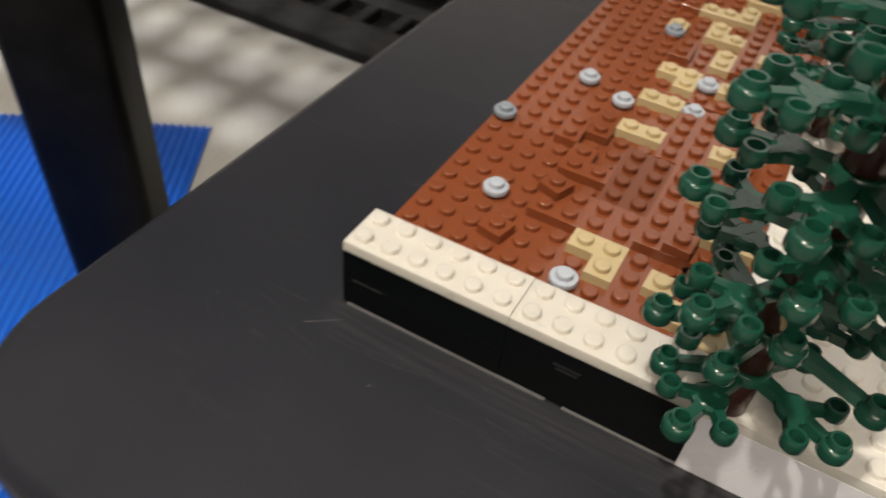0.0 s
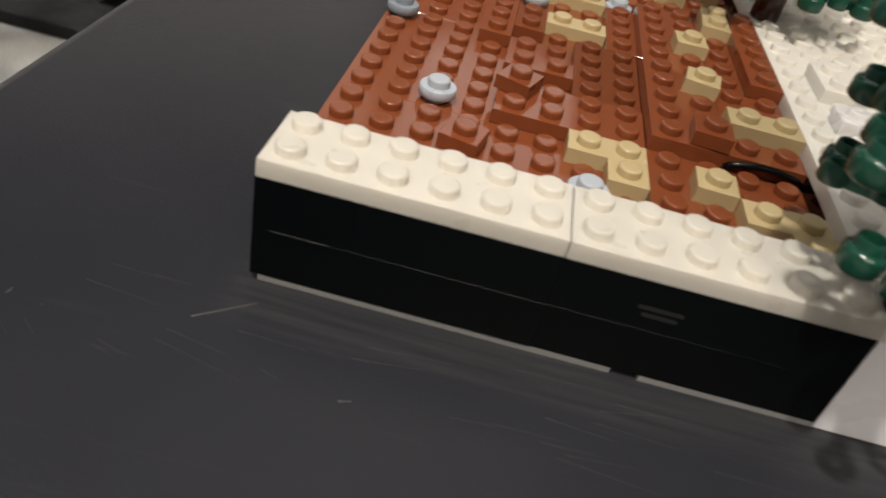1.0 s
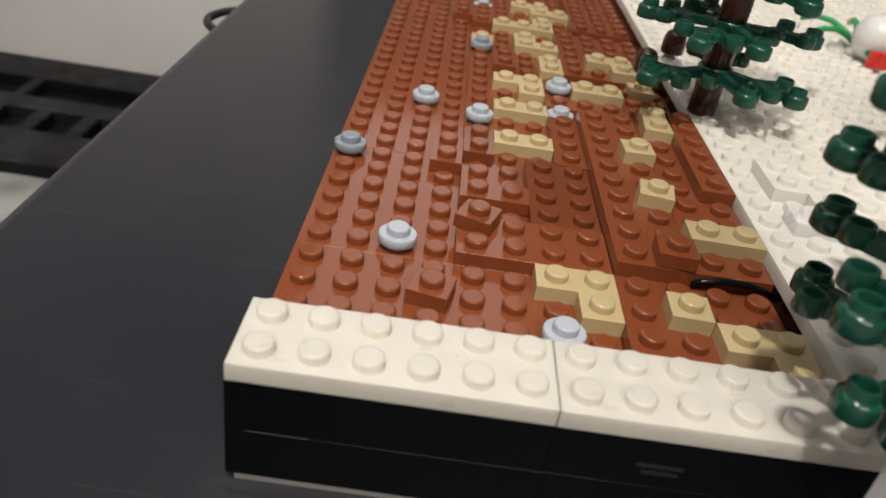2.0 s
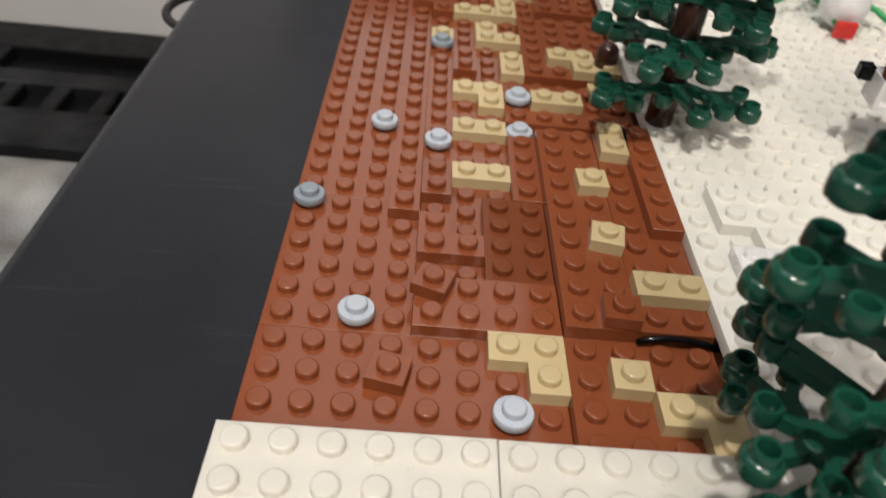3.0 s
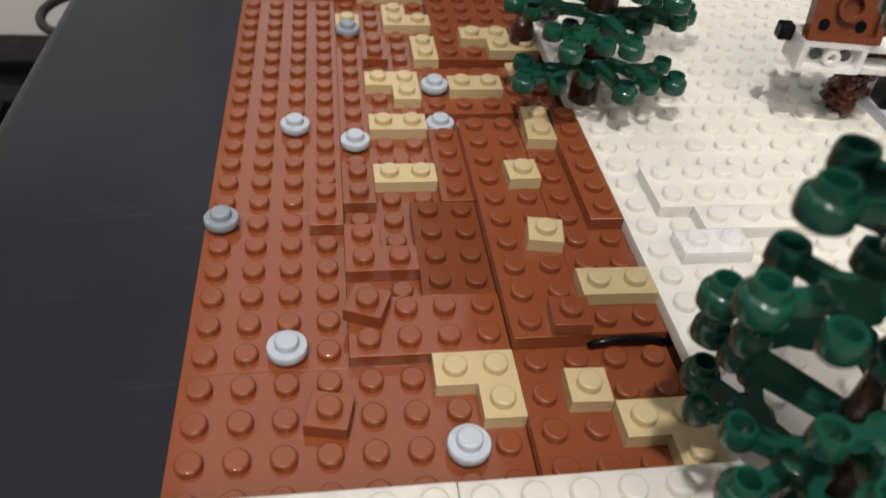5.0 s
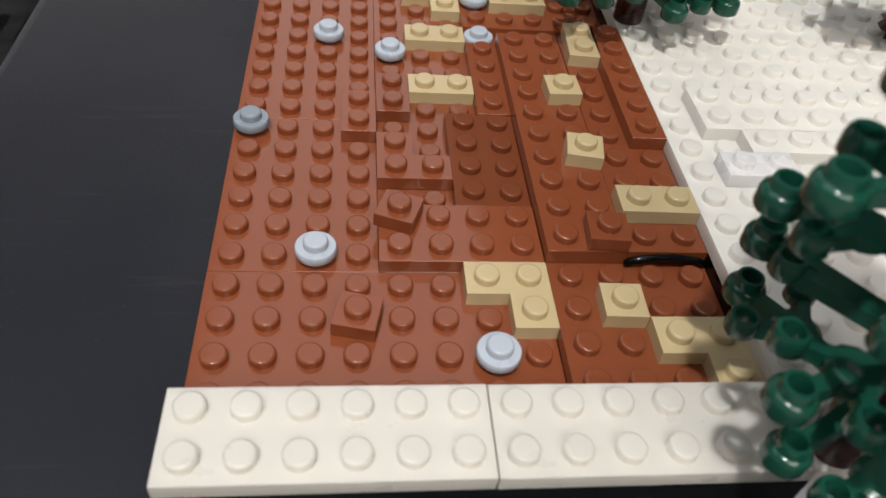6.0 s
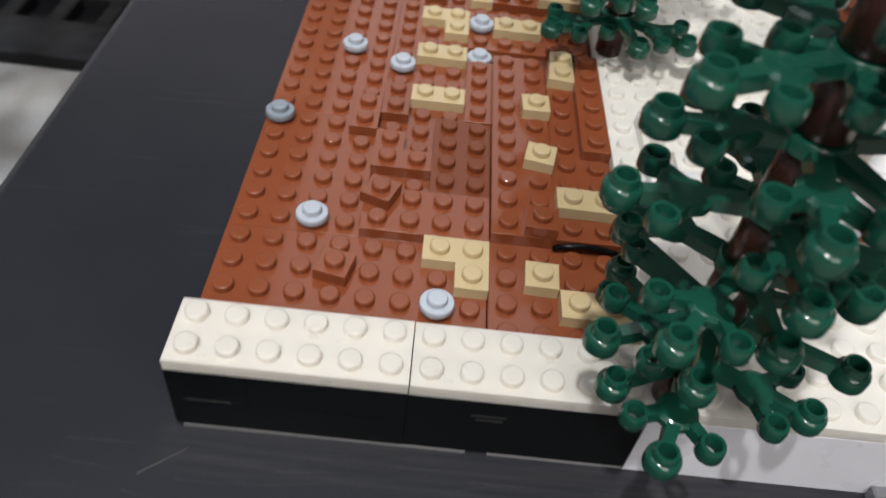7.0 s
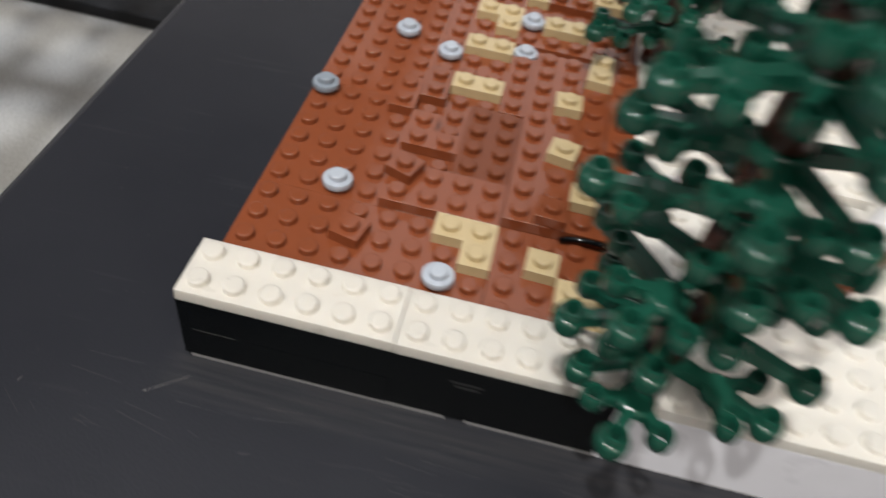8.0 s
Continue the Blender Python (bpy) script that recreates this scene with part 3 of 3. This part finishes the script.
# arms of each limb from the lowest up: direction in degrees, reach in studs, kind
LAYERS = (
    ((-112, 2.9, "fork"), (-27, 2.75, "fork"), (117, 3.0, "fork"), (-155, 2.15, "one"), (45, 1.9, "one")),
    ((-161, 2.75, "fork"), (-24, 2.9, "one"), (40, 2.6, "fork"), (124, 3.0, "one"), (134, 2.35, "stub"), (-112, 2.05, "one")),
    ((-129, 2.8, "fork"), (142, 2.95, "fork"), (50, 2.8, "fork"), (-16, 2.3, "one"), (-84, 2.1, "one")),
    ((177, 2.95, "fork"), (88, 2.8, "fork"), (-47, 2.9, "fork"), (-92, 2.5, "fork"), (143, 1.25, "stub")),
    ((174, 2.65, "fork"), (-102, 2.75, "fork"), (70, 2.8, "one"), (-61, 2.4, "one"), (12, 2.0, "one")),
    ((-158, 2.8, "fork"), (-38, 2.95, "fork"), (105, 2.8, "fork"), (-72, 2.45, "one"), (18, 2.5, "one"), (168, 1.2, "stub"), (-108, 1.65, "stub")),
    four(-95, 2.95),
    ((-10, 1.7, "one"), (80, 1.7, "one"), (170, 1.7, "one"), (-100, 1.7, "one")),
)
# the two lowest limbs of the tree at the seam of earth and snow
SEAM_LAYERS = (
    ((-33, 2.9, "fork"), (-76, 2.25, "one"), (-151, 3.0, "fork"), (-111, 1.6, "stub"), (72, 2.8, "fork")),
    ((-81, 2.3, "one"), (-123, 2.95, "fork"), (4, 3.0, "fork"), (-43, 1.5, "stub"), (160, 2.8, "fork"), (90, 2.8, "fork")),
)


BOUGHS = [limb_mesh(arms) for arms in LAYERS]
SEAM_BOUGHS = [limb_mesh(arms) for arms in SEAM_LAYERS] + BOUGHS[2:]


def tree(x, y, z, words, turns, boughs):
    """turns: how far each limb is twisted on the trunk, in degrees."""
    t = thing("toy_tree", words, "toy tree", pose(x * ST, y * ST, z), "toy trees on the snow")
    step = PL + BR
    for i, (limb, turn) in enumerate(zip(boughs, turns)):
        h = 0.0144 + i * step
        bm = bmesh.new()
        low = 0.0 if i == 0 else h - step
        add_lathe(bm, ((0.0036, low), (0.0040, low + 0.0004), (0.0040, h - 0.0042), (0.0037, h - 0.0034), (0.0030, h - 0.0030)), 24)
        part("trunk_piece", bm, TRUNK, t, "dark brown round trunk piece" if i == 0 else "")
        part("limb", limb, GREEN, t, at=pose(0, 0, h, 0, 0, turn))
    return t


tree(12.5, 0.5, ZW, "tall dark green toy tree at the edge of the snow", (0,) * 8, BOUGHS)
tree(12.5, 16.6, ZW, "tall dark green toy tree where snow meets brown earth", (0, 0, 66, 130, 20, 75, 0, 45), SEAM_BOUGHS)


def brown_dome(x, y, k):
    bm = bmesh.new()
    add_lathe(bm, ((0.0036, 0.0), (0.0039, 0.0004), (0.0039, 0.0042), (0.0035, 0.0062), (0.0026, 0.0074), (0.0013, 0.0080), (0.0, 0.0082)), 24)
    tagged(part("brown_dome", bm, TRUNK, None, "", pose(x * ST, y * ST, level(k))), "small dark brown domed toy piece on the earth", "toy part", "brown domes by the tree")


brown_dome(11.4, 21.8, 2)
brown_dome(12.5, 22.4, 4)


# ---------------------------------------------------------------- marks on the black base
for x0, x1, z in ((61.2, 68.4, 14.9), (62.2, 67.8, 13.5)):
    bm = bmesh.new()
    add_box(bm, x0 / 1000, -0.00003, z / 1000, x1 / 1000, 0.0002, (z + 0.7) / 1000)
    part("moulded_mark", bm, FAINT, land, "faint grey moulded mark")
# glint on the brick joint, built as a thin pale strip
bm = bmesh.new()
add_box(bm, 0.003, -0.00001, base - BR - 0.00006, 0.0125, 0.0003, base - BR + 0.00004)
part("joint_glint", bm, GLINT, land, "pale strip for the glint at the joint of two black bricks")


# ---------------------------------------------------------------- clear clip at the foot of the snow side
def clear_clip():
    c = thing("clear_clip", "small clear plastic corner piece at the foot of the pale panel", "toy part", pose(19.3 * ST, -0.0001, 0))
    bm = bmesh.new()
    add_box(bm, -0.0046, -0.0030, 0.0, 0.0046, 0.0, 0.0042, 0.0004)
    part("block", bm, CLEAR, c)
    bm = bmesh.new()
    add_lathe(bm, ((0.0024, 0.0), (0.0024, 0.0014), (0.0021, 0.0017)), 20, (0.0012, -0.0030, 0.0022), Matrix.Rotation(radians(90), 4, "X"))
    part("stud", bm, CLEAR, c)


clear_clip()


# ---------------------------------------------------------------- brick-built stand on the snow
def add_ring(bm, m, r0, r1, h, n=20):
    prof = ((r0, 0), (r1, 0), (r1, h), (r0, h))
    rings = [[bm.verts.new(m @ Vector((r * math.cos(2 * math.pi * i / n), r * math.sin(2 * math.pi * i / n), z))) for i in range(n)] for r, z in prof]
    for a in range(4):
        p, q = rings[a], rings[(a + 1) % 4]
        for i in range(n):
            j = (i + 1) % n
            f = bm.faces.new((p[i], p[j], q[j], q[i]))
            f.smooth = True
    crease(bm, rings, prof, True)


def stand():
    c = thing("brick_stand", "brown and white brick-built toy stand on the snow", "toy model", pose(0.1492, 0.1166, ZW, 0, 0, -8) @ Matrix.Scale(1.1, 4))
    back = Matrix.Rotation(radians(90), 4, "X")
    # white brick on its side, its hollow underside to the front
    bm = bmesh.new()
    x0, x1, z0, z1 = 0.0, 0.0155, 0.0164, 0.0239
    add_box(bm, x0, 0.0022, z0, x1, 0.0096, z1, 0.0002)
    for a in ((x0, z0, x1, z0 + 0.0013), (x0, z1 - 0.0013, x1, z1), (x0, z0 + 0.0013, x0 + 0.0014, z1 - 0.0013), (x1 - 0.0014, z0 + 0.0013, x1, z1 - 0.0013)):
        add_box(bm, a[0], 0.0, a[1], a[2], 0.0024, a[3])
    add_ring(bm, Matrix.Translation((0.0078, 0.0026, 0.0201)) @ back, 0.0010, 0.0020, 0.0026)
    for x in (0.0039, 0.0118):
        add_lathe(bm, ((SR, -0.0001), (SR, 0.0014), (SR - 0.0003, 0.0017)), 20, (x, 0.0096, 0.0201), Matrix.Rotation(radians(-90), 4, "X"))
    white = part("hinge_brick", bm, COOLWHITE, c, "white hinge brick lying on its side")
    for z in (0.0173, 0.0227):
        bm = bmesh.new()
        add_box(bm, 0.0160, 0.0006, z - 0.0010, 0.0215, 0.0062, z + 0.0010, 0.0003)
        add_lathe(bm, ((0.0028, -0.0010), (0.0030, -0.0008), (0.0030, 0.0008), (0.0028, 0.0010)), 20, (0.0218, 0.0034, z))
        part("hinge_finger", bm, COOLWHITE, white)
    for x in (0.0045, 0.0115):
        bm = bmesh.new()
        add_lathe(bm, ((0.0014, 0.0), (0.0014, 0.0004)), 16, (x, 0.0022, 0.0201), back)
        part("hole", bm, GREY, white, "dark round hole")
    # brown plate standing on edge, hollow side to the front, leaning away
    lean = pose(0.0002, 0.0, 0.0241, -14)
    bm = bmesh.new()
    w, h = 0.0172, 0.0250
    add_box(bm, 0, 0.0016, 0, w, 0.0034, h, 0.0002)
    for a in ((0, 0, w, 0.0016), (0, h - 0.0016, w, h), (0, 0.0016, 0.0016, h - 0.0016), (w - 0.0016, 0.0016, w, h - 0.0016)):
        add_box(bm, a[0], 0, a[1], a[2], 0.0018, a[3])
    for z in (0.0079, 0.0160):
        add_ring(bm, Matrix.Translation((w / 2, 0.0018, z)) @ back, 0.0024, 0.0033, 0.0017)
    plate = part("upright_plate", bm, RUST, c, "brown plate standing on edge with its hollow side showing", lean)
    for x in (0.0036, 0.0122):
        for z in (0.0036, 0.0120, 0.0203):
            bm = bmesh.new()
            add_lathe(bm, ((0.0013, 0.0), (0.0013, 0.0003)), 16, (x, 0.0016, z), back)
            part("hole", bm, BLACK, plate, "dark round hole")
    # dark post and knobbly brown piece that carry it
    bm = bmesh.new()
    add_box(bm, 0.0310, 0.0090, -0.0002, 0.0380, 0.0160, 0.0197, 0.0003)
    add_box(bm, 0.0236, 0.0070, 0.0190, 0.0370, 0.0160, 0.0390, 0.0003)
    part("dark_post", bm, BLACK, c, "black upright bricks")
    rk = random.Random(11)
    for i in range(14):
        x, y, z = 0.0215 + rk.uniform(-0.0036, 0.0036) - 0.0003 * (i // 3), 0.0098 + rk.uniform(-0.0028, 0.0028), 0.0028 + 0.0035 * (i // 3)
        r, a = rk.uniform(0.0025, 0.0036), rk.uniform(0, 180)
        bm = bmesh.new()
        turn = Matrix.Rotation(radians(a), 4, "Y") @ Matrix.Rotation(radians(a * 0.7), 4, "X")
        add_lathe(bm, ((0.0008, -r), (r * 0.8, -r * 0.7), (r * 0.6, -r * 0.2), (r, 0.0), (r * 0.6, r * 0.2), (r * 0.8, r * 0.7), (0.0008, r)), 7, (x, y, z), turn, False)
        part("knob", bm, KNOB, c, "knobbly brown piece under the white brick")
    bm = bmesh.new()
    add_box(bm, -0.0036, 0.0062, 0.0208, -0.0001, 0.0096, 0.0246, 0.0003)
    part("dark_block", bm, BLACK, c)
    bm = bmesh.new()
    add_box(bm, 0.0225, 0.008, 0.0260, 0.0400, 0.016, 0.0520, 0.0003)
    part("black_block", bm, BLACK, c)


stand()


def flat_piece(name, x, y, w, d, top, mat, words, studs=True):
    ob = lay(name, x, y, w, d, top, mat, None, studs=studs)
    return tagged(ob, words, "toy plate")


flat_piece("grey_plate", 23, 12, 6, 6, ZW + PL, FROST, "pale bluish grey toy plate on the snow")


# ---------------------------------------------------------------- toy figure with a brown rifle
def add_ball(bm, centre, rx, ry, rz, n=16):
    made = bmesh.ops.create_uvsphere(bm, u_segments=n, v_segments=n // 2, radius=1)["verts"]
    for v in made:
        v.co = Vector(centre) + Vector((v.co.x * rx, v.co.y * ry, v.co.z * rz))
        for f in v.link_faces:
            f.smooth = True


def add_limb(bm, a, b, r0, r1, n=12):
    """Rounded tapering arm or leg from a to b."""
    a, b = Vector(a), Vector(b)
    d = (b - a).length
    turn = (b - a).to_track_quat("Z", "Y").to_matrix().to_4x4()
    add_lathe(bm, ((r0 * 0.5, -r0 * 0.8), (r0 * 0.9, -r0 * 0.4), (r0, 0.0), (r1, d), (r1 * 0.9, d + r1 * 0.4), (r1 * 0.5, d + r1 * 0.8)), n, a, turn)


def figure():
    """Crouching on the snow, leaning back, a rifle held across."""
    bm = bmesh.new()
    add_limb(bm, (-0.0030, -0.0040, 0.0062), (0.0030, 0.0062, 0.0120), 0.0052, 0.0042, 20)
    for s in (-1, 1):
        add_limb(bm, (-0.0044 - s * 0.0022, -0.0052 + s * 0.0026, 0.0046), (-0.0078 - s * 0.0022, -0.0096 + s * 0.0026, 0.0028), 0.0032, 0.0028, 14)
    add_limb(bm, (-0.0012, -0.0012, 0.0118), (0.0017, -0.0094, 0.0096), 0.0027, 0.0021)
    add_limb(bm, (0.0070, 0.0060, 0.0118), (0.0071, 0.0004, 0.0096), 0.0027, 0.0021)
    add_ball(bm, (0.0078, 0.0142, 0.0186), 0.0056, 0.0056, 0.0044, 20)
    add_lathe(bm, ((0.0056, -0.0006), (0.0064, -0.0002), (0.0064, 0.0008), (0.0052, 0.0012)), 24, (0.0076, 0.0138, 0.0166))
    me = mesh_of("toy_figure", bm, COOLWHITE)
    bm = bmesh.new()
    bm.from_mesh(me)
    start = len(bm.faces)
    for x, y, z in ((0.0024, -0.0110, 0.0088), (0.0070, -0.0016, 0.0088)):
        add_ball(bm, (x, y, z), 0.0031, 0.0029, 0.0027)
        add_ball(bm, (x + 0.0016, y + 0.0012, z + 0.0002), 0.0017, 0.0022, 0.0019)
    add_ball(bm, (0.0066, 0.0116, 0.0146), 0.0043, 0.0043, 0.0042)
    bm.faces.ensure_lookup_table()
    for f in bm.faces[start:]:
        f.material_index = 1
    bm.to_mesh(me)
    bm.free()
    me.materials.append(YELLOW)
    ob = part("toy_figure", me, None, None, "", pose(20.1 * ST, 8.4 * ST, ZW + 0.0001))
    tagged(ob, "plain white toy figure with yellow fists crouching on the snow", "toy figure")
    # long brown rifle lying in its fists
    t = thing("toy_rifle", "long warm brown toy rifle with a broad end", "toy part", pose(18.1 * ST, 5.3 * ST, ZW + 0.0046, 0, 0, 45))
    bm = bmesh.new()
    add_bar(bm, (0, 0, 0), (0.010, 0, 0.0008), 0.0050, 0.0028, 0.0026)
    add_bar(bm, (0.010, 0, 0.0008), (0.052, 0, 0.0040), 0.0026, 0.0020, 0.0026)
    part("stock", bm, RUST, t)
    bm = bmesh.new()
    add_ring(bm, Matrix.Translation((0.016, 0.0026, 0.0012)), 0.0011, 0.0019, 0.0016, 16)
    part("ring", bm, RUST, t)


figure()

# small dark piece dropped behind the tree
bm = bmesh.new()
add_box(bm, -0.0045, -0.0012, 0, 0.0045, 0.0012, 0.0020, 0.0003)
tagged(part("grey_bar", bm, GREY, None, "", pose(19.08 * ST, 8.25 * ST, ZW, 0, 0, -47)), "short dark grey toy bar lying on the snow", "toy part")


# ---------------------------------------------------------------- far corner of the snow
def add_tube(bm, pts, r, n=10, closed=False):
    rings = []
    m = len(pts)
    for k in range(m):
        a = Vector(pts[k - 1 if (k or closed) else 0])
        b = Vector(pts[(k + 1) % m if closed else min(k + 1, m - 1)])
        d = (b - a).normalized()
        u = d.orthogonal().normalized() if not rings else (rings[-1][1] - d * rings[-1][1].dot(d)).normalized()
        v = d.cross(u)
        rings.append(([bm.verts.new(Vector(pts[k]) + (u * math.cos(2 * math.pi * i / n) + v * math.sin(2 * math.pi * i / n)) * r) for i in range(n)], u))
    for k in range(m if closed else m - 1):
        p, q = rings[k][0], rings[(k + 1) % m][0]
        for i in range(n):
            j = (i + 1) % n
            f = bm.faces.new((p[i], p[j], q[j], q[i]))
            f.smooth = True
    if not closed:
        bm.faces.new(rings[0][0])
        bm.faces.new(rings[-1][0])


def snow_plant():
    t = thing("toy_plant", "bright green flat toy plant stems on the snow", "toy plant", pose(23.6 * ST, 29.5 * ST, ZW + SH))
    for a in (20, 75, 130, 200, 255, 310):
        bm = bmesh.new()
        c, s = math.cos(radians(a)), math.sin(radians(a))
        add_tube(bm, [(c * u * 0.026, s * u * 0.026, 0.001 + 0.006 * math.sin(2.6 * u)) for u in (0, 0.25, 0.5, 0.75, 1)], 0.0012, 8)
        part("stem", bm, LIME, t)
    return t


snow_plant()


def snow_ball():
    t = thing("white_ball", "glossy white toy ball with a red band on the snow", "toy part", pose(23.3 * ST, 27.2 * ST, ZW + SH))
    bm = bmesh.new()
    add_ball(bm, (0, 0, 0.0088), 0.0090, 0.0090, 0.0088, 24)
    part("ball", bm, COOLWHITE, t)
    bm = bmesh.new()
    add_box(bm, -0.006, -0.0125, 0, 0.002, -0.0098, 0.0062, 0.0005)
    part("band", bm, RED, t, "red plastic block")


snow_ball()


# ---------------------------------------------------------------- beside and below the display board
def cable_loop():
    bm = bmesh.new()
    pts = [(-9.4 * ST + 0.0100 * math.cos(a) - 0.0018 * math.sin(a), 32.6 * ST + 0.0175 * math.sin(a), -0.0125 + 0.0006 * math.sin(2 * a))
           for a in [2 * math.pi * i / 28 for i in range(28)]]
    add_tube(bm, pts, 0.0019, 10, True)
    tagged(part("cable_loop", bm, RUBBER), "black rubber cable loop sticking out below the edge of the board", "cable")


cable_loop()


def pole_and_light_grid():
    t = thing("pole_light_grid", "black metal pole with an unseen grid added to pattern the floor light", "shelf", pose(-0.162, 0.051, FLOOR))
    bm = bmesh.new()
    outline = rounded_outline(-0.0198, -0.0198, 0.0198, 0.0198, 0.005, 4)
    rings = [[bm.verts.new((x, y, z)) for x, y in outline] for z in (0.0, 0.388)]
    for i in range(len(outline)):
        j = (i + 1) % len(outline)
        f = bm.faces.new((rings[0][i], rings[0][j], rings[1][j], rings[1][i]))
        f.smooth = True
    bm.faces.new(rings[0])
    bm.faces.new(rings[1])
    part("pole", bm, POLE, t, at=pose(0, 0, 0, 0, 0, 36))
    # bars of an added, unseen grid; its oblong openings make the floor's light patches
    z = 0.390
    px, py = 0.0397, 0.0529
    xs = [-0.420 + 0.160 + px * i for i in range(-2, 7)]
    ys = [0.149 - 0.054 + py * i for i in range(0, 3)]
    left, right, near, far = xs[0] - px / 2, xs[-1] + px / 2, ys[0] - 0.070, ys[-1] + py / 2
    for i in range(len(xs) + 1):
        bm = bmesh.new()
        x = left + px * i
        add_box(bm, x - 0.0065, near, z, x + 0.0065, far, z + 0.004, 0.0005)
        part("bar", bm, POLE, t)
    for j in range(len(ys) + 1):
        bm = bmesh.new()
        y = ys[0] - py / 2 + py * j
        add_box(bm, left - 0.0065, y - 0.0075, z + 0.0005, right + 0.0065, y + 0.0075, z + 0.0035, 0.0005)
        part("bar", bm, POLE, t)
    bm = bmesh.new()
    add_box(bm, left - 0.0065, near + 0.002, z + 0.001, right + 0.0065, ys[0] - py / 2, z + 0.003)
    part("grid_front", bm, POLE, t)


pole_and_light_grid()


def ridged_mat():
    """Corrugated sheet: ridges along its length."""
    bm = bmesh.new()
    n, pitch, length = 46, 0.0056, 0.36
    cols = []
    for i in range(n * 6 + 1):
        v = pitch * i / 6
        z = 0.0016 + 0.0014 * math.cos(2 * math.pi * i / 6)
        cols.append([bm.verts.new((u, v, z)) for u in (0.0, length)] + [bm.verts.new((u, v, 0.0)) for u in (0.0, length)])
    for p, q in zip(cols, cols[1:]):
        for a, b in ((0, 1), (1, 3), (3, 2), (2, 0)):
            f = bm.faces.new((p[a], p[b], q[b], q[a]))
            f.smooth = (a, b) == (0, 1)
    bm.faces.new([cols[0][k] for k in (0, 1, 3, 2)])
    bm.faces.new([cols[-1][k] for k in (0, 1, 3, 2)])
    ob = part("ridged_mat", bm, BLUE, None, "", pose(-33.3 * ST, 27.1 * ST, FLOOR, 0, 0, -60) @ Matrix.Diagonal((1, -1, 1, 1)))
    return tagged(ob, "bright blue ridged plastic mat on the carpet", "mat")


ridged_mat()


def cabinet():
    t = thing("white_cabinet", "plain white cabinet standing on the carpet behind the grille", "cabinet", pose(-0.50, 0.541, FLOOR))
    bm = bmesh.new()
    add_box(bm, -0.46, 0.0, 0.006, 0.422, 0.40, 0.50, 0.004)
    part("body", bm, ENAMEL, t)
    bm = bmesh.new()
    add_box(bm, -0.455, 0.006, 0.0, 0.418, 0.39, 0.0058)
    part("plinth", bm, RUBBER, t, "black recessed plinth")


def floor_grille():
    """Low black tray with rows of oblong openings, lying before the cabinet."""
    t = thing("floor_grille", "black plastic grille tray with oblong openings on the carpet", "grille", pose(-0.50, 0.359, FLOOR))
    x0, x1, depth = -0.44, 0.42, 0.180
    bm = bmesh.new()
    add_box(bm, x0, 0.002, 0.0, x1, depth - 0.002, 0.0012)
    part("tray_floor", bm, POLE, t)
    for y0, y1 in ((0.0, 0.047), (0.082, 0.103), (0.138, depth)):
        bm = bmesh.new()
        add_box(bm, x0, y0, 0.0, x1, y1, 0.011, 0.0012)
        part("rail", bm, GRILLE, t)
    # short bars between the two front rails, long ones far apart in the open slot behind
    for i in range(25):
        x = x0 + 0.006 + 0.035 * i
        bm = bmesh.new()
        add_box(bm, x - 0.006, 0.046, 0.0, x + 0.006, 0.083, 0.0105, 0.0012)
        part("cross_bar", bm, GRILLE, t)
    for i in range(5):
        x = x0 + 0.012 + 0.209 * i
        bm = bmesh.new()
        add_box(bm, x - 0.005, 0.102, 0.0, x + 0.005, 0.139, 0.0105, 0.0012)
        part("cross_bar", bm, GRILLE, t)


floor_grille()
cabinet()

# hair scratches and specks on the board
rs = random.Random(3)
marks = [(-0.0006, -0.0085, 0.0105, 38, 0.00016), (0.022, -0.020, 0.002, 20, 0.00014), (-0.031, -0.016, 0.0014, 80, 0.00014)]
marks += [(rs.uniform(-0.02, 0.10), -0.003 - abs(rs.gauss(0, 0.010)), rs.uniform(0.004, 0.016), rs.gauss(0, 7), rs.uniform(0.00005, 0.00010)) for _ in range(26)]
marks += [(rs.uniform(-0.06, 0.10), rs.uniform(-0.07, -0.01), rs.uniform(0.002, 0.009), rs.uniform(-60, 60), rs.uniform(0.00005, 0.00010)) for _ in range(14)]
for x, y, length, a, w in marks:
    bm = bmesh.new()
    add_bar(bm, (-length / 2, 0, 0.00002), (length / 2, 0, 0.00002), w, w * 0.3, 0.00003)
    ob = part("scratch", bm, SCRATCH if w > 0.00012 else SCUFF, bpy.data.objects["display_table"], "fine pale scratch", pose(x, y, 0, 0, 0, a))
bm = bmesh.new()
for _ in range(240):
    x, y, r = rs.uniform(-0.066, 0.12), rs.uniform(-0.08, 0.30), rs.uniform(0.00005, 0.00013)
    if x > -0.001 and y > -0.001:
        x = rs.uniform(-0.066, -0.002)
    add_lathe(bm, ((r, 0.00001), (r * 0.7, r * 0.6), (0.0, r * 0.8)), 5, (x, y, 0))
tagged(part("dust", bm, SCUFF), "tiny pale dust specks on the charcoal board", "dust", kind="stuff")


# black tube arched along the front of the brown plate
bm = bmesh.new()
add_tube(bm, [((9.95 + 1.98 * u) * ST, (5.90 - 0.03 * math.sin(math.pi * u)) * ST, level(1) + 0.0008 + 0.0020 * math.sin(math.pi * u) ** 0.6) for u in [i / 16 for i in range(17)]], 0.00072, 10)
tagged(part("black_strap", bm, BLACK), "thin black arc along the front of a brown plate", "toy part")
